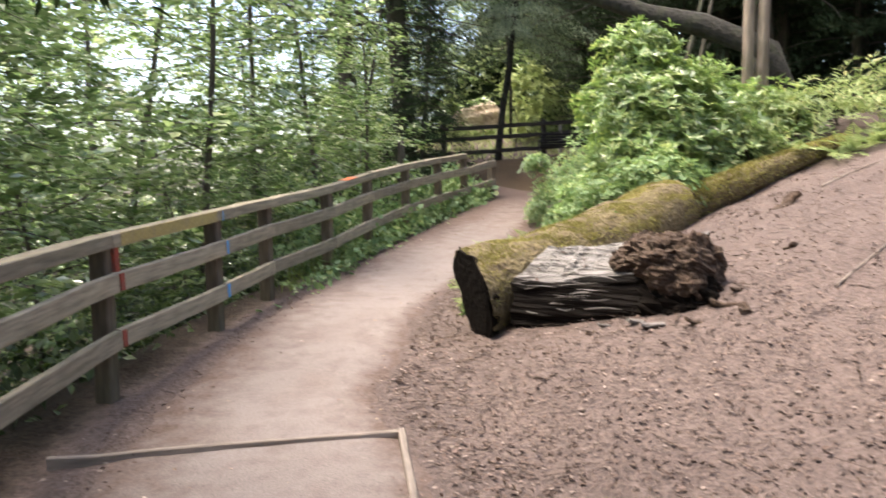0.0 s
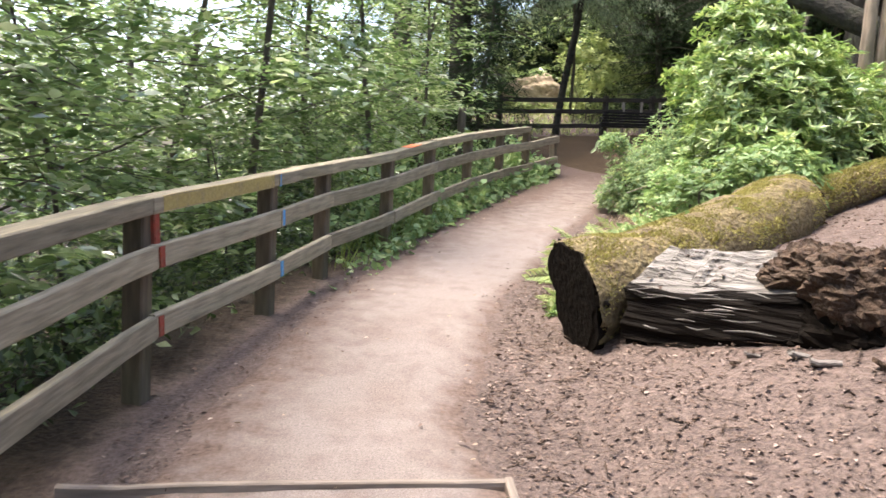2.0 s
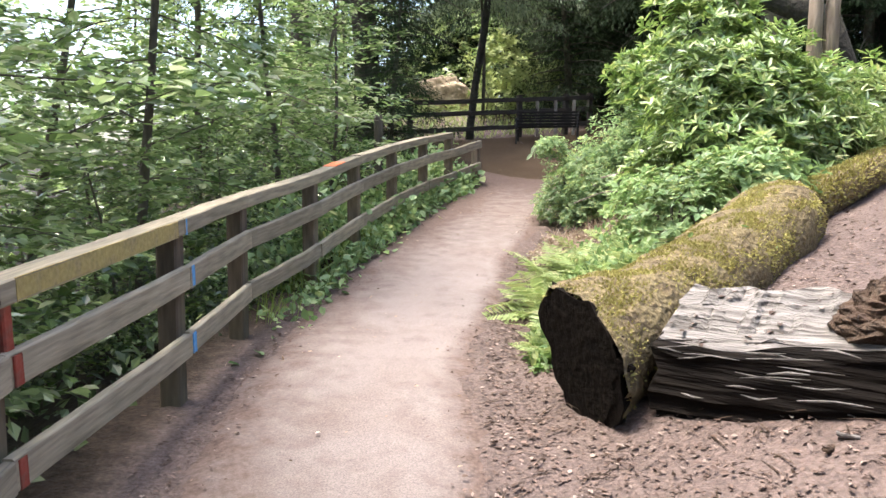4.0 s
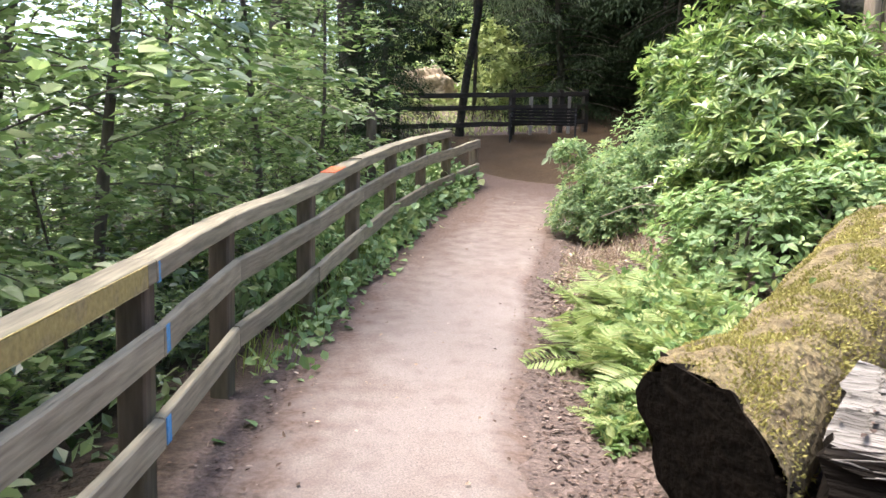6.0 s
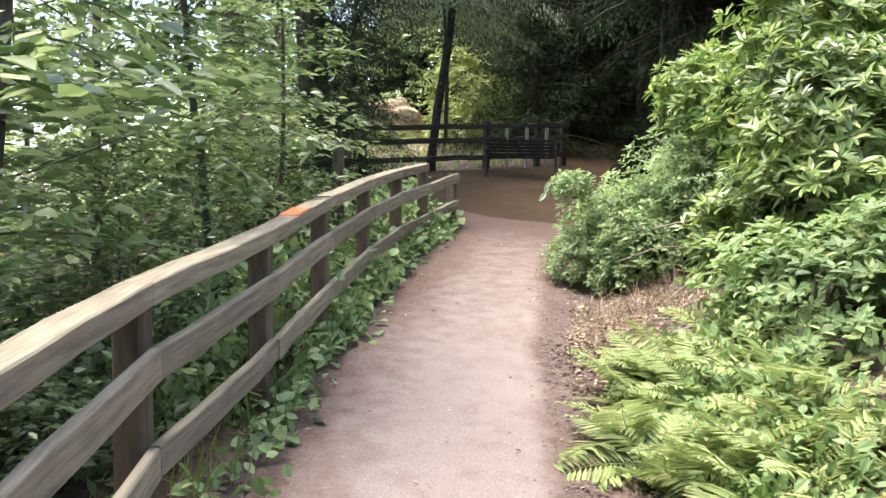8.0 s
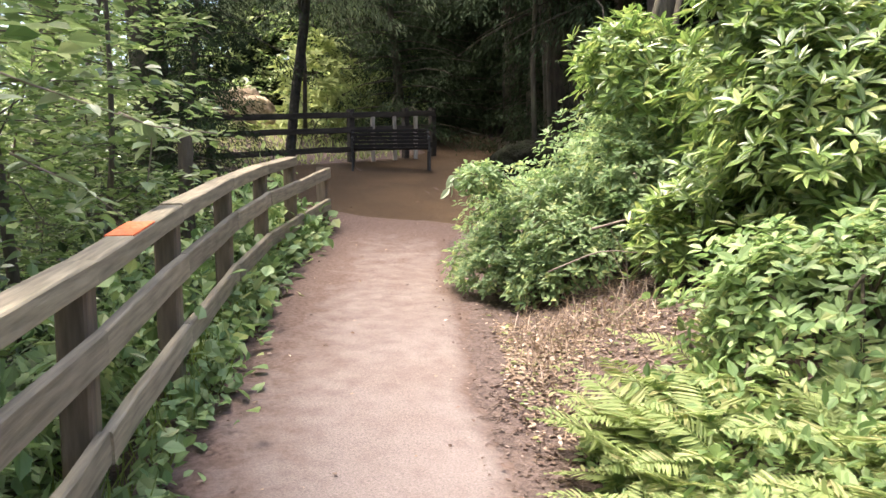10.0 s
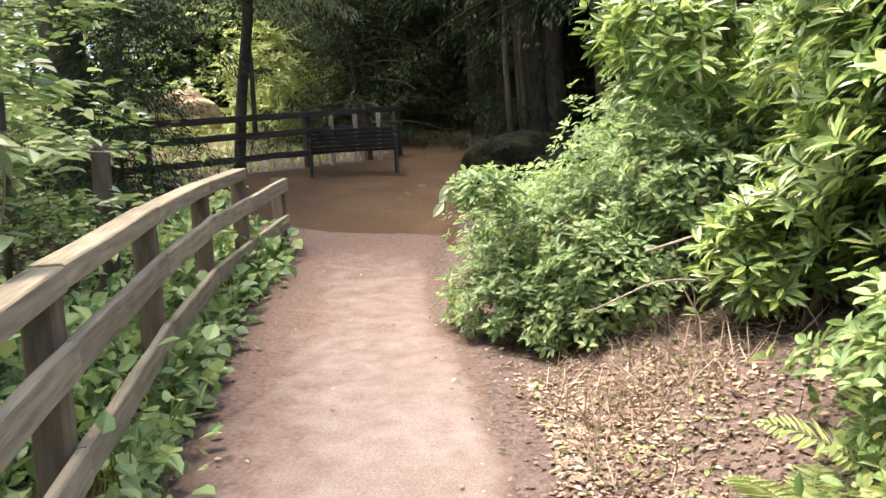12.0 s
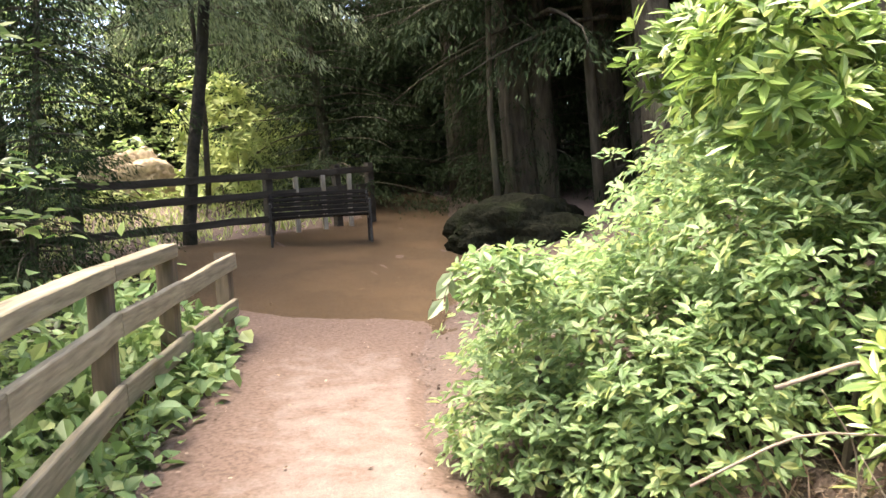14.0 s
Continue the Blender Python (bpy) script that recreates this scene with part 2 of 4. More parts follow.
class Build:
    """Collects vertices and faces, then links them as one mesh."""

    def __init__(self):
        self.v, self.f, self.n = [], [], 0

    def add(self, verts, faces):
        verts = np.asarray(verts, float)
        self.v.append(verts)
        self.f.extend((np.asarray(faces) + self.n).tolist())
        self.n += len(verts)
        return self

    def tube(self, pts, radii, sides=8, rough=0.0, caps=True, seed=0):
        r = np.random.default_rng(seed)
        pts = np.asarray(pts, float)
        tang = unit(np.gradient(pts, axis=0))
        ref = np.array([0.31, 0.17, 0.93]) if abs(tang[:, 2]).mean() < 0.8 else np.array([1.0, 0.1, 0.0])
        u = unit(np.cross(tang, ref))
        w = np.cross(tang, u)
        ang = np.linspace(0, 2 * np.pi, sides, endpoint=False)
        rad = np.asarray(radii, float)[:, None] * (1 + rough * r.normal(size=(len(pts), sides)))
        ring = pts[:, None] + rad[..., None] * (np.cos(ang)[None, :, None] * u[:, None] + np.sin(ang)[None, :, None] * w[:, None])
        k, s = len(pts), sides
        i, j = np.meshgrid(np.arange(k - 1), np.arange(s), indexing="ij")
        a, b = i * s + j, i * s + (j + 1) % s
        self.add(ring.reshape(-1, 3), np.stack([a, b, b + s, a + s], -1).reshape(-1, 4))
        if caps:
            base = self.n - k * s
            self.f.append([base + q for q in range(s)][::-1])
            self.f.append([base + (k - 1) * s + q for q in range(s)])
        return self

    def leaves(self, p, d, nrm, length, width, full=True):
        p, d = np.asarray(p, float), unit(d)
        side = unit(np.cross(d, nrm))
        up = np.cross(side, d)
        n = len(p)
        length, width = np.broadcast_to(length, n)[:, None], np.broadcast_to(width, n)[:, None]
        if full:
            rows = [(0, 0, 0), (0.35, 0.5, 0.06), (0.72, 0.36, 0.02), (1, 0, -0.12), (0.72, -0.36, 0.02), (0.35, -0.5, 0.06)]
            face = np.array([[0, 1, 2, 3], [0, 3, 4, 5]])
        else:
            rows = [(0, 0, 0), (0.45, 0.5, 0.06), (1, 0, -0.05), (0.45, -0.5, 0.06)]
            face = np.array([[0, 1, 2, 3]])
        fold = np.minimum(length, 1.8 * width)
        vs = np.stack([p + d * length * a + side * width * b + up * fold * c for a, b, c in rows], 1)
        k = len(rows)
        self.add(vs.reshape(-1, 3), (face[None] + (np.arange(n) * k)[:, None, None]).reshape(-1, 4))
        return self

    def box(self, size, at=(0, 0, 0), bevel=0.006, jitter=0.0):
        """A bevelled bar, its long edges chamfered, along its longest axis."""
        ax = int(np.argmax(size))
        o = [q for q in range(3) if q != ax]
        h = [size[q] / 2 for q in o]
        b = bevel
        prof = [(-h[0] + b, -h[1]), (h[0] - b, -h[1]), (h[0], -h[1] + b), (h[0], h[1] - b), (h[0] - b, h[1]), (-h[0] + b, h[1]), (-h[0], h[1] - b), (-h[0], -h[1] + b)]
        n = 5 if jitter else 2
        vs = []
        for q in np.linspace(-0.5, 0.5, n):
            dx, dy = (rng.normal(0, jitter, 2) if jitter else (0, 0))
            for a, c in prof:
                v = [0, 0, 0]
                v[ax], v[o[0]], v[o[1]] = q * size[ax], a + dx, c + dy
                vs.append([v[0] + at[0], v[1] + at[1], v[2] + at[2]])
        fs = [[i * 8 + j, i * 8 + (j + 1) % 8, (i + 1) * 8 + (j + 1) % 8, (i + 1) * 8 + j] for i in range(n - 1) for j in range(8)]
        base = self.n
        self.add(vs, fs)
        self.f.append([base + q for q in range(8)][::-1])
        self.f.append([base + (n - 1) * 8 + q for q in range(8)])
        return self

    def mesh(self, name, mat, smooth=False):
        me = bpy.data.meshes.new(name)
        me.from_pydata(np.concatenate(self.v).tolist(), [], self.f)
        me.materials.append(mat)
        if smooth:
            me.shade_smooth()
        me.update()
        return me


def part(name, b, mat, parent=None, label="", smooth=False, m=None):
    ob = new(name, b.mesh(name, mat, smooth) if isinstance(b, Build) else b)
    if parent is not None:
        ob.parent = parent
    if m is not None:
        ob.matrix_basis = m
    return tagged(ob, label)


def thing(name, label, category, at=(0, 0, 0), group="", kind=""):
    ob = new(name)
    ob.empty_display_size = 0.1
    ob.location = at
    return tagged(ob, label, category, group, kind)


def curve(y, pts):
    return np.interp(y, [p[0] for p in pts], [p[1] for p in pts])


def fbm(x, y, s):
    """Smooth bumps from a few fixed waves."""
    q = 0
    for k, (a, b, c) in enumerate(((1.0, 0.3, 0.4), (-0.6, 1.1, 2.1), (0.9, -1.3, 4.0), (1.7, 0.8, 1.3), (-1.1, -2.0, 5.2))):
        q = q + np.sin((a * x + b * y) * s * (1 + 0.37 * k) + c) / (1 + 0.6 * k)
    return q / 2.4


# ---- ground ----
PROFILE = [(-60, -3.2), (-6, -1.0), (-0.1, -0.47), (4.9, -0.06), (5.6, 0.03), (6.2, 0.085), (7.4, 0.15), (8.9, 0.27), (9.7, 0.40), (11.7, 0.60), (12.4, 0.68), (14.25, 0.93), (15, 1.07), (16, 1.28), (17.5, 1.57), (18.8, 1.80), (22, 2.4), (30, 3.6), (60, 5.0), (700, 7)]
LEFT = [(-6, -1.65), (3, -1.70), (5.06, -1.62), (6, -1.52), (7.3, -1.34), (7.9, -1.27), (9.7, -0.78), (10.4, -0.52), (12, 0.0), (14.3, 0.82), (15.2, 0.45), (16.2, -0.15), (17.4, -0.7), (17.9, 0.1), (18.5, 1.3), (18.95, 2.4), (19.4, 3.5), (20.0, 4.2), (22, 4.7), (30, 6.0), (40, 9)]
RIGHT = [(-6, -0.05), (3.5, -0.15), (4.6, -0.48), (6.4, -0.29), (6.93, -0.18), (8.57, 0.24), (9.5, 0.5), (9.9, 0.7), (11.9, 1.32), (13.5, 1.95), (14.4, 2.6), (15.5, 3.3), (16.6, 3.95), (17.6, 4.5), (19, 5.2), (22, 6.4), (27, 8.0), (40, 13)]
FENCE = [(-6, -1.85), (1.7, -1.85), (3.3, -2.02), (4.65, -1.97), (6.08, -1.69), (7.2, -1.53), (8.7, -1.17), (9.95, -0.8), (11.6, -0.37), (12.5, 0.0), (13.5, 0.43), (14.3, 0.7), (15.2, 0.3), (16.2, -0.35), (17.4, -1.2), (22, -3.0), (40, -4)]
STEEP = [(-6, 0.05), (2, 0.18), (4.5, 0.33), (6, 0.31), (8, 0.30), (9.5, 0.38), (12, 0.34), (16, 0.20), (20, 0.25), (40, 0.2)]


def gz(x, y):
    x, y = np.asarray(x, float), np.asarray(y, float)
    z = curve(y, PROFILE)
    s = np.maximum(0, x - curve(y, RIGHT) - 0.3)
    z = z + curve(y, STEEP) * np.where(s < 4, s, 4 + 0.35 * (np.minimum(s, 40) - 4)) * np.clip(s / 0.5, 0, 1)
    d = np.maximum(0, curve(y, FENCE) - 0.25 - x)
    z = z - np.where(d < 9, 0.42 * d, 3.78 + 0.1 * (np.minimum(d, 60) - 9)) * np.clip(d / 0.6, 0, 1)
    return z


def ground_z(x, y):
    x, y = np.asarray(x, float), np.asarray(y, float)
    off = np.maximum(np.maximum(curve(y, LEFT) - x, x - curve(y, RIGHT)), 0)
    return gz(x, y) + fbm(x, y, 2.2) * 0.035 * np.clip(off / 0.8, 0.12, 1) + fbm(x, y, 9) * 0.010


def spaced(lo, hi, step, far, grow=1.22):
    a = list(np.arange(lo, hi, step))
    q, s = hi, step
    while q < far:
        a.append(q)
        s *= grow
        q += s
    a.append(far)
    q, s, left = lo, step, []
    while q > -far:
        s *= grow
        q -= s
        left.append(q)
    return np.array(left[::-1] + a)


gx, gy = spaced(-3.2, 5.0, 0.07, 700), spaced(1.0, 15.0, 0.07, 700)
X, Y = np.meshgrid(gx, gy)
Z = ground_z(X, Y) + rng.normal(0, 0.004, X.shape)
ni, nj = len(gx), len(gy)
i, j = np.meshgrid(np.arange(ni - 1), np.arange(nj - 1))
a = j * ni + i
b = Build().add(np.stack([X, Y, Z], -1).reshape(-1, 3), np.stack([a, a + 1, a + ni + 1, a + ni], -1).reshape(-1, 4))
ground = part("ground", b, M_SOIL, smooth=True)
ground.data.attributes.new("slope_shade", "FLOAT", "POINT").data.foreach_set("value", np.clip((curve(Y, FENCE) + np.interp(Y, (5, 8), (0.1, 0.05)) - X) / 0.3, 0, 1).reshape(-1))
tagged(ground, "reddish-brown woodland soil with leaf litter", "ground", kind="structure")

# the path: a crowned sheet whose rim dips under the soil
ys = np.arange(-6, 16.0, 0.07)
ts = np.linspace(0, 1, 37)
L, R = curve(ys, LEFT) + 0.05 * fbm(ys, 0 * ys, 2.6), curve(ys, RIGHT) + 0.06 * fbm(ys, 3 + 0 * ys, 2.2)
PX = (L - 0.12)[:, None] + ((R - L) + 0.24)[:, None] * ts[None]
PY = np.repeat(ys[:, None], len(ts), 1)
edge = np.minimum(PX - L[:, None], R[:, None] - PX)
end = 15.35 - 0.73 * (PX - 1.24) + 0.22 * fbm(PX, PY, 1.6)
PZ = gz(PX, PY) + 0.022 * np.tanh(np.minimum(edge, end - PY) / 0.10) + fbm(PX, PY, 3.1) * 0.006 + fbm(PX, PY, 9) * 0.004 + fbm(PX, PY, 23) * 0.0015
k, s = PX.shape
i, j = np.meshgrid(np.arange(s - 1), np.arange(k - 1))
a = j * s + i
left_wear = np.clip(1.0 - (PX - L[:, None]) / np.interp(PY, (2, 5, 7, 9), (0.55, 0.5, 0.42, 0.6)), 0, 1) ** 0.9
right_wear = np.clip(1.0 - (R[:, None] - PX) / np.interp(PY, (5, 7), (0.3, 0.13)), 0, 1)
# Far and end terms also darken the path, painting in the conifers' shade.
wear_shade = np.maximum(right_wear, left_wear) + np.clip((PY - end + 1.6) / 1.6, 0, 1) * 1.1 + np.clip((PY - 9.0) / 5, 0, 1) * 0.85
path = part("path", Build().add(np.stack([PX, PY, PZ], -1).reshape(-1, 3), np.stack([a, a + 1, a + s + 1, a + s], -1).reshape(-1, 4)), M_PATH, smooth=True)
path.data.attributes.new("wear_shade", "FLOAT", "POINT").data.foreach_set("value", wear_shade.reshape(-1))
tagged(path, "pinkish compacted gravel footpath with soft earth edges", "path", kind="structure")


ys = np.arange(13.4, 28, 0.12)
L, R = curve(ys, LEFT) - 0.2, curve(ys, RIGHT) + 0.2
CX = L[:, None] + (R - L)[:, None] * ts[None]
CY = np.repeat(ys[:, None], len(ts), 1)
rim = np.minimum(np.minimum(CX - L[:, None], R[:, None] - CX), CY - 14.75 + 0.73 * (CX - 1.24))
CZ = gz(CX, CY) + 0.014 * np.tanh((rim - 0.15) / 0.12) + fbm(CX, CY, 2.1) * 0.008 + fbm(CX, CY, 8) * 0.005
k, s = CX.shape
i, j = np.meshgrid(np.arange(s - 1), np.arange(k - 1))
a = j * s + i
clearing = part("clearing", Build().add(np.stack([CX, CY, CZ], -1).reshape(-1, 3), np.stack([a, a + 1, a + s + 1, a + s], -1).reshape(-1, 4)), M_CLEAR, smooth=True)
tagged(clearing, "ochre-brown trodden earth of the clearing, shade in its colour", "ground", kind="structure")


def bar(name, p, q, w, h, mat, parent, label="", jitter=0.0, over=0.0):
    """A bevelled bar from p to q, w wide and h high."""
    p, q = Vector(p), Vector(q)
    d = q - p
    x = d.normalized()
    yv = Vector((0, 0, 1)).cross(x).normalized()
    zv = x.cross(yv)
    m = Matrix((x, yv, zv)).transposed().to_4x4()
    m.translation = (p + q) / 2
    return part(name, Build().box((d.length + over, w, h), jitter=jitter), mat, parent, label, m=m)


# timber edging of the path's earlier stretch
edging = thing("path_edging", "pale weathered timber edging board set in the path", "edging")
def on(x, y, h=0.0):
    return (x, y, float(gz(x, y)) + h)
E1, E2, E3 = (-1.93, 3.66), (-0.31, 3.93), (-0.11, 2.2)
for p, q in ((E1, (-1.1, 3.81)), ((-1.1, 3.81), E2), (E2, (-0.21, 3.05)), ((-0.21, 3.05), E3)):
    bar("board", on(*p, 0.012), on(*q, 0.012), 0.035, 0.07, M_EDGE, edging, over=0.03, jitter=0.003)

# ---- the near fence ----
POSTS = [(-1.80, 0.3, 0.45), (-1.87, 1.8, 0.64), (-1.94, 3.18, 0.815), (-1.965, 4.6, 0.885), (-1.715, 6.04, 0.984), (-1.575, 7.25, 1.055), (-1.20, 8.6, 1.175), (-0.86, 9.75, 1.33), (-0.45, 11.15, 1.475), (0.0, 12.5, 1.60), (0.435, 13.5, 1.70), (0.95, 14.4, 1.85)]
fence = thing("wooden_fence", "weathered grey-brown three-rail timber fence beside the path", "fence")
for k, (x, y, z) in enumerate(POSTS):
    x0, y0 = POSTS[max(k - 1, 0)][:2]
    x1, y1 = POSTS[min(k + 1, len(POSTS) - 1)][:2]
    along = Vector((x1 - x0, y1 - y0, 0)).normalized()
    out = Vector((-along.y, along.x, 0))
    foot = float(gz(x, y)) - 0.3
    top = z - (0.085 if k < len(POSTS) - 1 else 0.22)
    c = Vector((x, y, 0)) + out * 0.075
    m = Matrix((along, out, Vector((0, 0, 1)))).transposed().to_4x4()
    m.translation = (c.x, c.y, (foot + top) / 2)
    part("post", Build().box((0.11, 0.10, top - foot), bevel=0.008), M_POST, fence, m=m)
for k in range(len(POSTS) - 1):
    a, b = Vector(POSTS[k]), Vector(POSTS[k + 1])
    d = (b - a).normalized()
    out = Vector((-d.y, d.x, 0)).normalized()
    last = k == len(POSTS) - 2
    if not last:
        bar("top_rail", a + out * 0.055 + Vector((0, 0, -0.042)), b + out * 0.055 + Vector((0, 0, -0.042)), 0.11, 0.082, M_RAIL, fence, jitter=0.002)
    for drop, over in ((0.285, 0.0), (0.615, 0.0)):
        bar("rail", a + Vector((0, 0, -drop)), b + Vector((0, 0, -drop)), 0.042, 0.115, M_RAIL, fence, jitter=0.003, over=over)


def mark(name, post, t, drop, size, mat, label, side=0.022):
    a, b = Vector(POSTS[post]), Vector(POSTS[post + 1])
    d = (b - a).normalized()
    out = Vector((-d.y, d.x, 0)).normalized()
    p = a.lerp(b, t) - out * side + Vector((0, 0, -drop))
    bar(name, p - d * size[0] / 2, p + d * size[0] / 2, size[1], size[2], mat, fence, label)


for drop in (0.285, 0.615):
    mark("paint_mark", 3, 0.03, drop, (0.045, 0.006, 0.10), M_RED, "faded red paint mark")
    mark("paint_mark", 4, 0.035, drop, (0.05, 0.006, 0.10), M_BLUE, "bright blue paint mark")
mark("paint_mark", 3, 0.032, 0.16, (0.05, 0.03, 0.15), M_RED, "faded red paint on the post", -0.02)
mark("paint_mark", 4, 0.02, 0.045, (0.03, 0.006, 0.075), M_BLUE, "bright blue paint mark", 0.001)
mark("paint_mark", 3, 0.5, 0.042, (1.30, 0.005, 0.078), M_YELLOW, "yellowed paint along the rail", 0.001)
mark("paint_mark", 6, 0.47, 0.0, (0.30, 0.108, 0.006), M_ORANGE, "bright orange paint on the rail", -0.055)

# ---- the far fence, with the leaning tree ----
FAR = [(-1.15, 17.55), (0.1, 18.05), (1.33, 18.5), (2.42, 18.9), (3.5, 19.3), (4.1, 19.55)]
far_fence = thing("far_fence", "dark old timber fence behind the bench at the clearing", "fence")
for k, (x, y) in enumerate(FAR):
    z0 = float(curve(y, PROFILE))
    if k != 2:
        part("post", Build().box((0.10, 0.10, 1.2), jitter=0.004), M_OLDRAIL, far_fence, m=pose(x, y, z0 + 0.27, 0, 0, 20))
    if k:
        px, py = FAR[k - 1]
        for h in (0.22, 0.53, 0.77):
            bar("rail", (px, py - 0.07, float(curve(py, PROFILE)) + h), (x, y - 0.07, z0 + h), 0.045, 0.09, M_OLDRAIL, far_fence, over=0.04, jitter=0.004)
for x, y in ((2.82, 18.98), (3.24, 19.1), (3.66, 19.22)):
    part("pale_post", Build().box((0.06, 0.06, 1.2), jitter=0.003), M_PALEPOST, far_fence, "pale sawn post", m=pose(x, y, float(curve(y, PROFILE)) + 0.15))


# ---- trees ----
def wander(p, d, length, n, bend, r, lift=0.0):
    pts, p, d = [np.array(p, float)], np.array(p, float), unit(np.array(d, float))
    for _ in range(n):
        d = unit(d + r.normal(0, bend, 3) + np.array([0, 0, lift]))
        p = p + d * length / n
        pts.append(p)
    return np.array(pts)


def sapling(name, label, seed, height, stem, reach, boughs, leaf=0.085, low=0.12, per=75, bark=None, leafmat=None):
    """A broadleaf with flat tiers of leaves: trunk, boughs and crown under one root."""
    r = np.random.default_rng(seed)
    root = thing(name, label, "tree")
    trunk = wander((0, 0, -0.4), (r.normal(0, 0.08), r.normal(0, 0.08), 1), height, 10, 0.07, r, 0.05)
    part("trunk", Build().tube(trunk, np.linspace(stem, stem * 0.2, 11) * (1 + 0.2 * (np.arange(11) == 0)), 9, 0.05, seed=seed), bark or M_STEM, root, smooth=True)
    bb, lb = Build(), Build()
    for q in range(boughs):
        f = low + (0.98 - low) * (q + r.random()) / boughs
        base = np.array([np.interp(f * 10, np.arange(11), trunk[:, c]) for c in range(3)])
        az = q * 2.4 + r.normal(0, 0.4)
        ln = reach * (1.05 - 0.65 * f) * r.uniform(0.6, 1.15)
        line = wander(base, (math.cos(az), math.sin(az), r.uniform(0.05, 0.5)), ln, 6, 0.10, r, -0.05)
        bb.tube(line, np.linspace(stem * 0.16, 0.003, 7), 5)
        m = int(0.72 * per * ln / reach)
        tt = r.random(m) ** 0.7 * 6
        on_line = np.stack([np.interp(tt, np.arange(7), line[:, c]) for c in range(3)], 1)
        fwd = unit(line[-1] - line[0])
        lat = unit(np.cross(fwd, (0, 0, 1)))
        width = 0.36 * ln * np.sin(np.clip(tt / 6, 0.12, 1) * 2.7) + 0.05
        off = r.normal(0, 0.55, m) * width
        p = on_line + lat * off[:, None] + fwd * (np.abs(off) * 0.5)[:, None] + np.stack([np.zeros(m), np.zeros(m), r.normal(0, 0.035, m) - 0.10 * np.abs(off)], 1)
        d = fwd + lat * (np.sign(off) * r.uniform(0.3, 1.2, m))[:, None] + r.normal(0, 0.25, (m, 3))
        nr = np.stack([r.normal(0, 0.35, m), r.normal(0, 0.35, m), np.ones(m)], 1)
        sz = leaf * r.uniform(0.7, 1.5, m)
        lb.leaves(p, d, nr, sz, sz * 0.62)
    tagged(part("branchwork", bb, bark or M_STEM, root, smooth=True), kind="stuff")
    part("crown", lb, leafmat or L_WOOD, root)
    return root


def at(x, y, turn=0, s=1.0, sink=0.0):
    return pose(x, y, float(gz(x, y)) - sink, 0, 0, turn) @ Matrix.Diagonal((s, s, s, 1))


G = "broadleaf trees on the slope"
kinds = [
    sapling("woodland_tree", "slender dark-stemmed young broadleaf tree with tiered leaves", 1, 6.5, 0.05, 1.5, 44, 0.095, 0.27, 130),
    sapling("woodland_tree", "slender dark-stemmed young broadleaf tree with tiered leaves", 2, 7.5, 0.06, 2.2, 56, 0.10, 0.16, 140),
    sapling("woodland_tree", "thin-stemmed broadleaf tree in full leaf", 3, 5.6, 0.04, 1.35, 40, 0.09, 0.27, 120),
    sapling("woodland_tree", "tall broadleaf tree with wide layered boughs", 4, 10.0, 0.10, 3.2, 70, 0.115, 0.16, 180),
    sapling("understorey_tree", "low bushy broadleaf filling the slope with leaves", 5, 4.2, 0.03, 1.7, 60, 0.10, 0.05, 130),
]
for o in kinds:
    tagged(o, group=G)
FIRST = [(-2.75, 9.0), (-2.9, 12.6), (-3.6, 4.5), (-5.0, 8.0), (-3.6, 7.2)]
for o, (x, y) in zip(kinds, FIRST):
    o.matrix_basis = at(x, y)
REST = [(0, -3.5, 5.05, 80, 0.9), (2, -3.5, 4.1, 200, 1.0), (0, -3.8, 6.0, 140, 1.0), (1, -4.4, 10.5, 60, 1.0), (0, -1.75, 11.9, 250, 0.95), (2, -1.5, 13.4, 10, 0.9),
        (3, -9.0, 12.0, 200, 1.0), (3, -6.6, 15.2, 20, 1.0), (3, -12.0, 24.0, 150, 1.2), (3, -9.5, 6.0, 310, 1.0), (1, -1.8, 16.6, 45, 0.8), (1, -6.2, 4.2, 110, 0.9), (3, -9.0, 19.5, 80, 1.0),
        (4, -3.3, 9.9, 30, 0.8), (4, -2.75, 11.0, 160, 0.75), (4, -4.9, 9.0, 210, 0.8), (4, -4.6, 5.4, 80, 0.8), (4, -2.3, 13.9, 120, 0.8), (4, -1.3, 14.7, 20, 0.65), (4, -5.6, 6.9, 250, 0.9),
        (4, -4.9, 12.6, 333, 0.9), (4, -5.6, 2.4, 15, 0.9), (4, -1.6, 18.3, 275, 0.8), (4, -2.6, 8.1, 5, 0.5), (4, -2.3, 10.3, 65, 0.45), (4, -1.7, 12.4, 215, 0.4), (4, -7.2, 9.6, 140, 1.0), (1, -3.9, 1.2, 75, 0.95), (0, -3.9, 2.5, 15, 1.0), (3, -5.5, -0.8, 130, 1.0), (4, -4.1, 2.9, 290, 0.8)]
# Last copies, left of the start, are out of view and added for shade.
for k, x, y, turn, s in REST:
    copy_thing(kinds[k], at(x, y, turn, s))
pale = sapling("meadow_tree", "pale green sunlit tree beyond the far fence", 6, 8.0, 0.09, 3.0, 70, 0.16, 0.08, 150)
pale.matrix_basis = at(-1.2, 23.8, 0, 0.8)
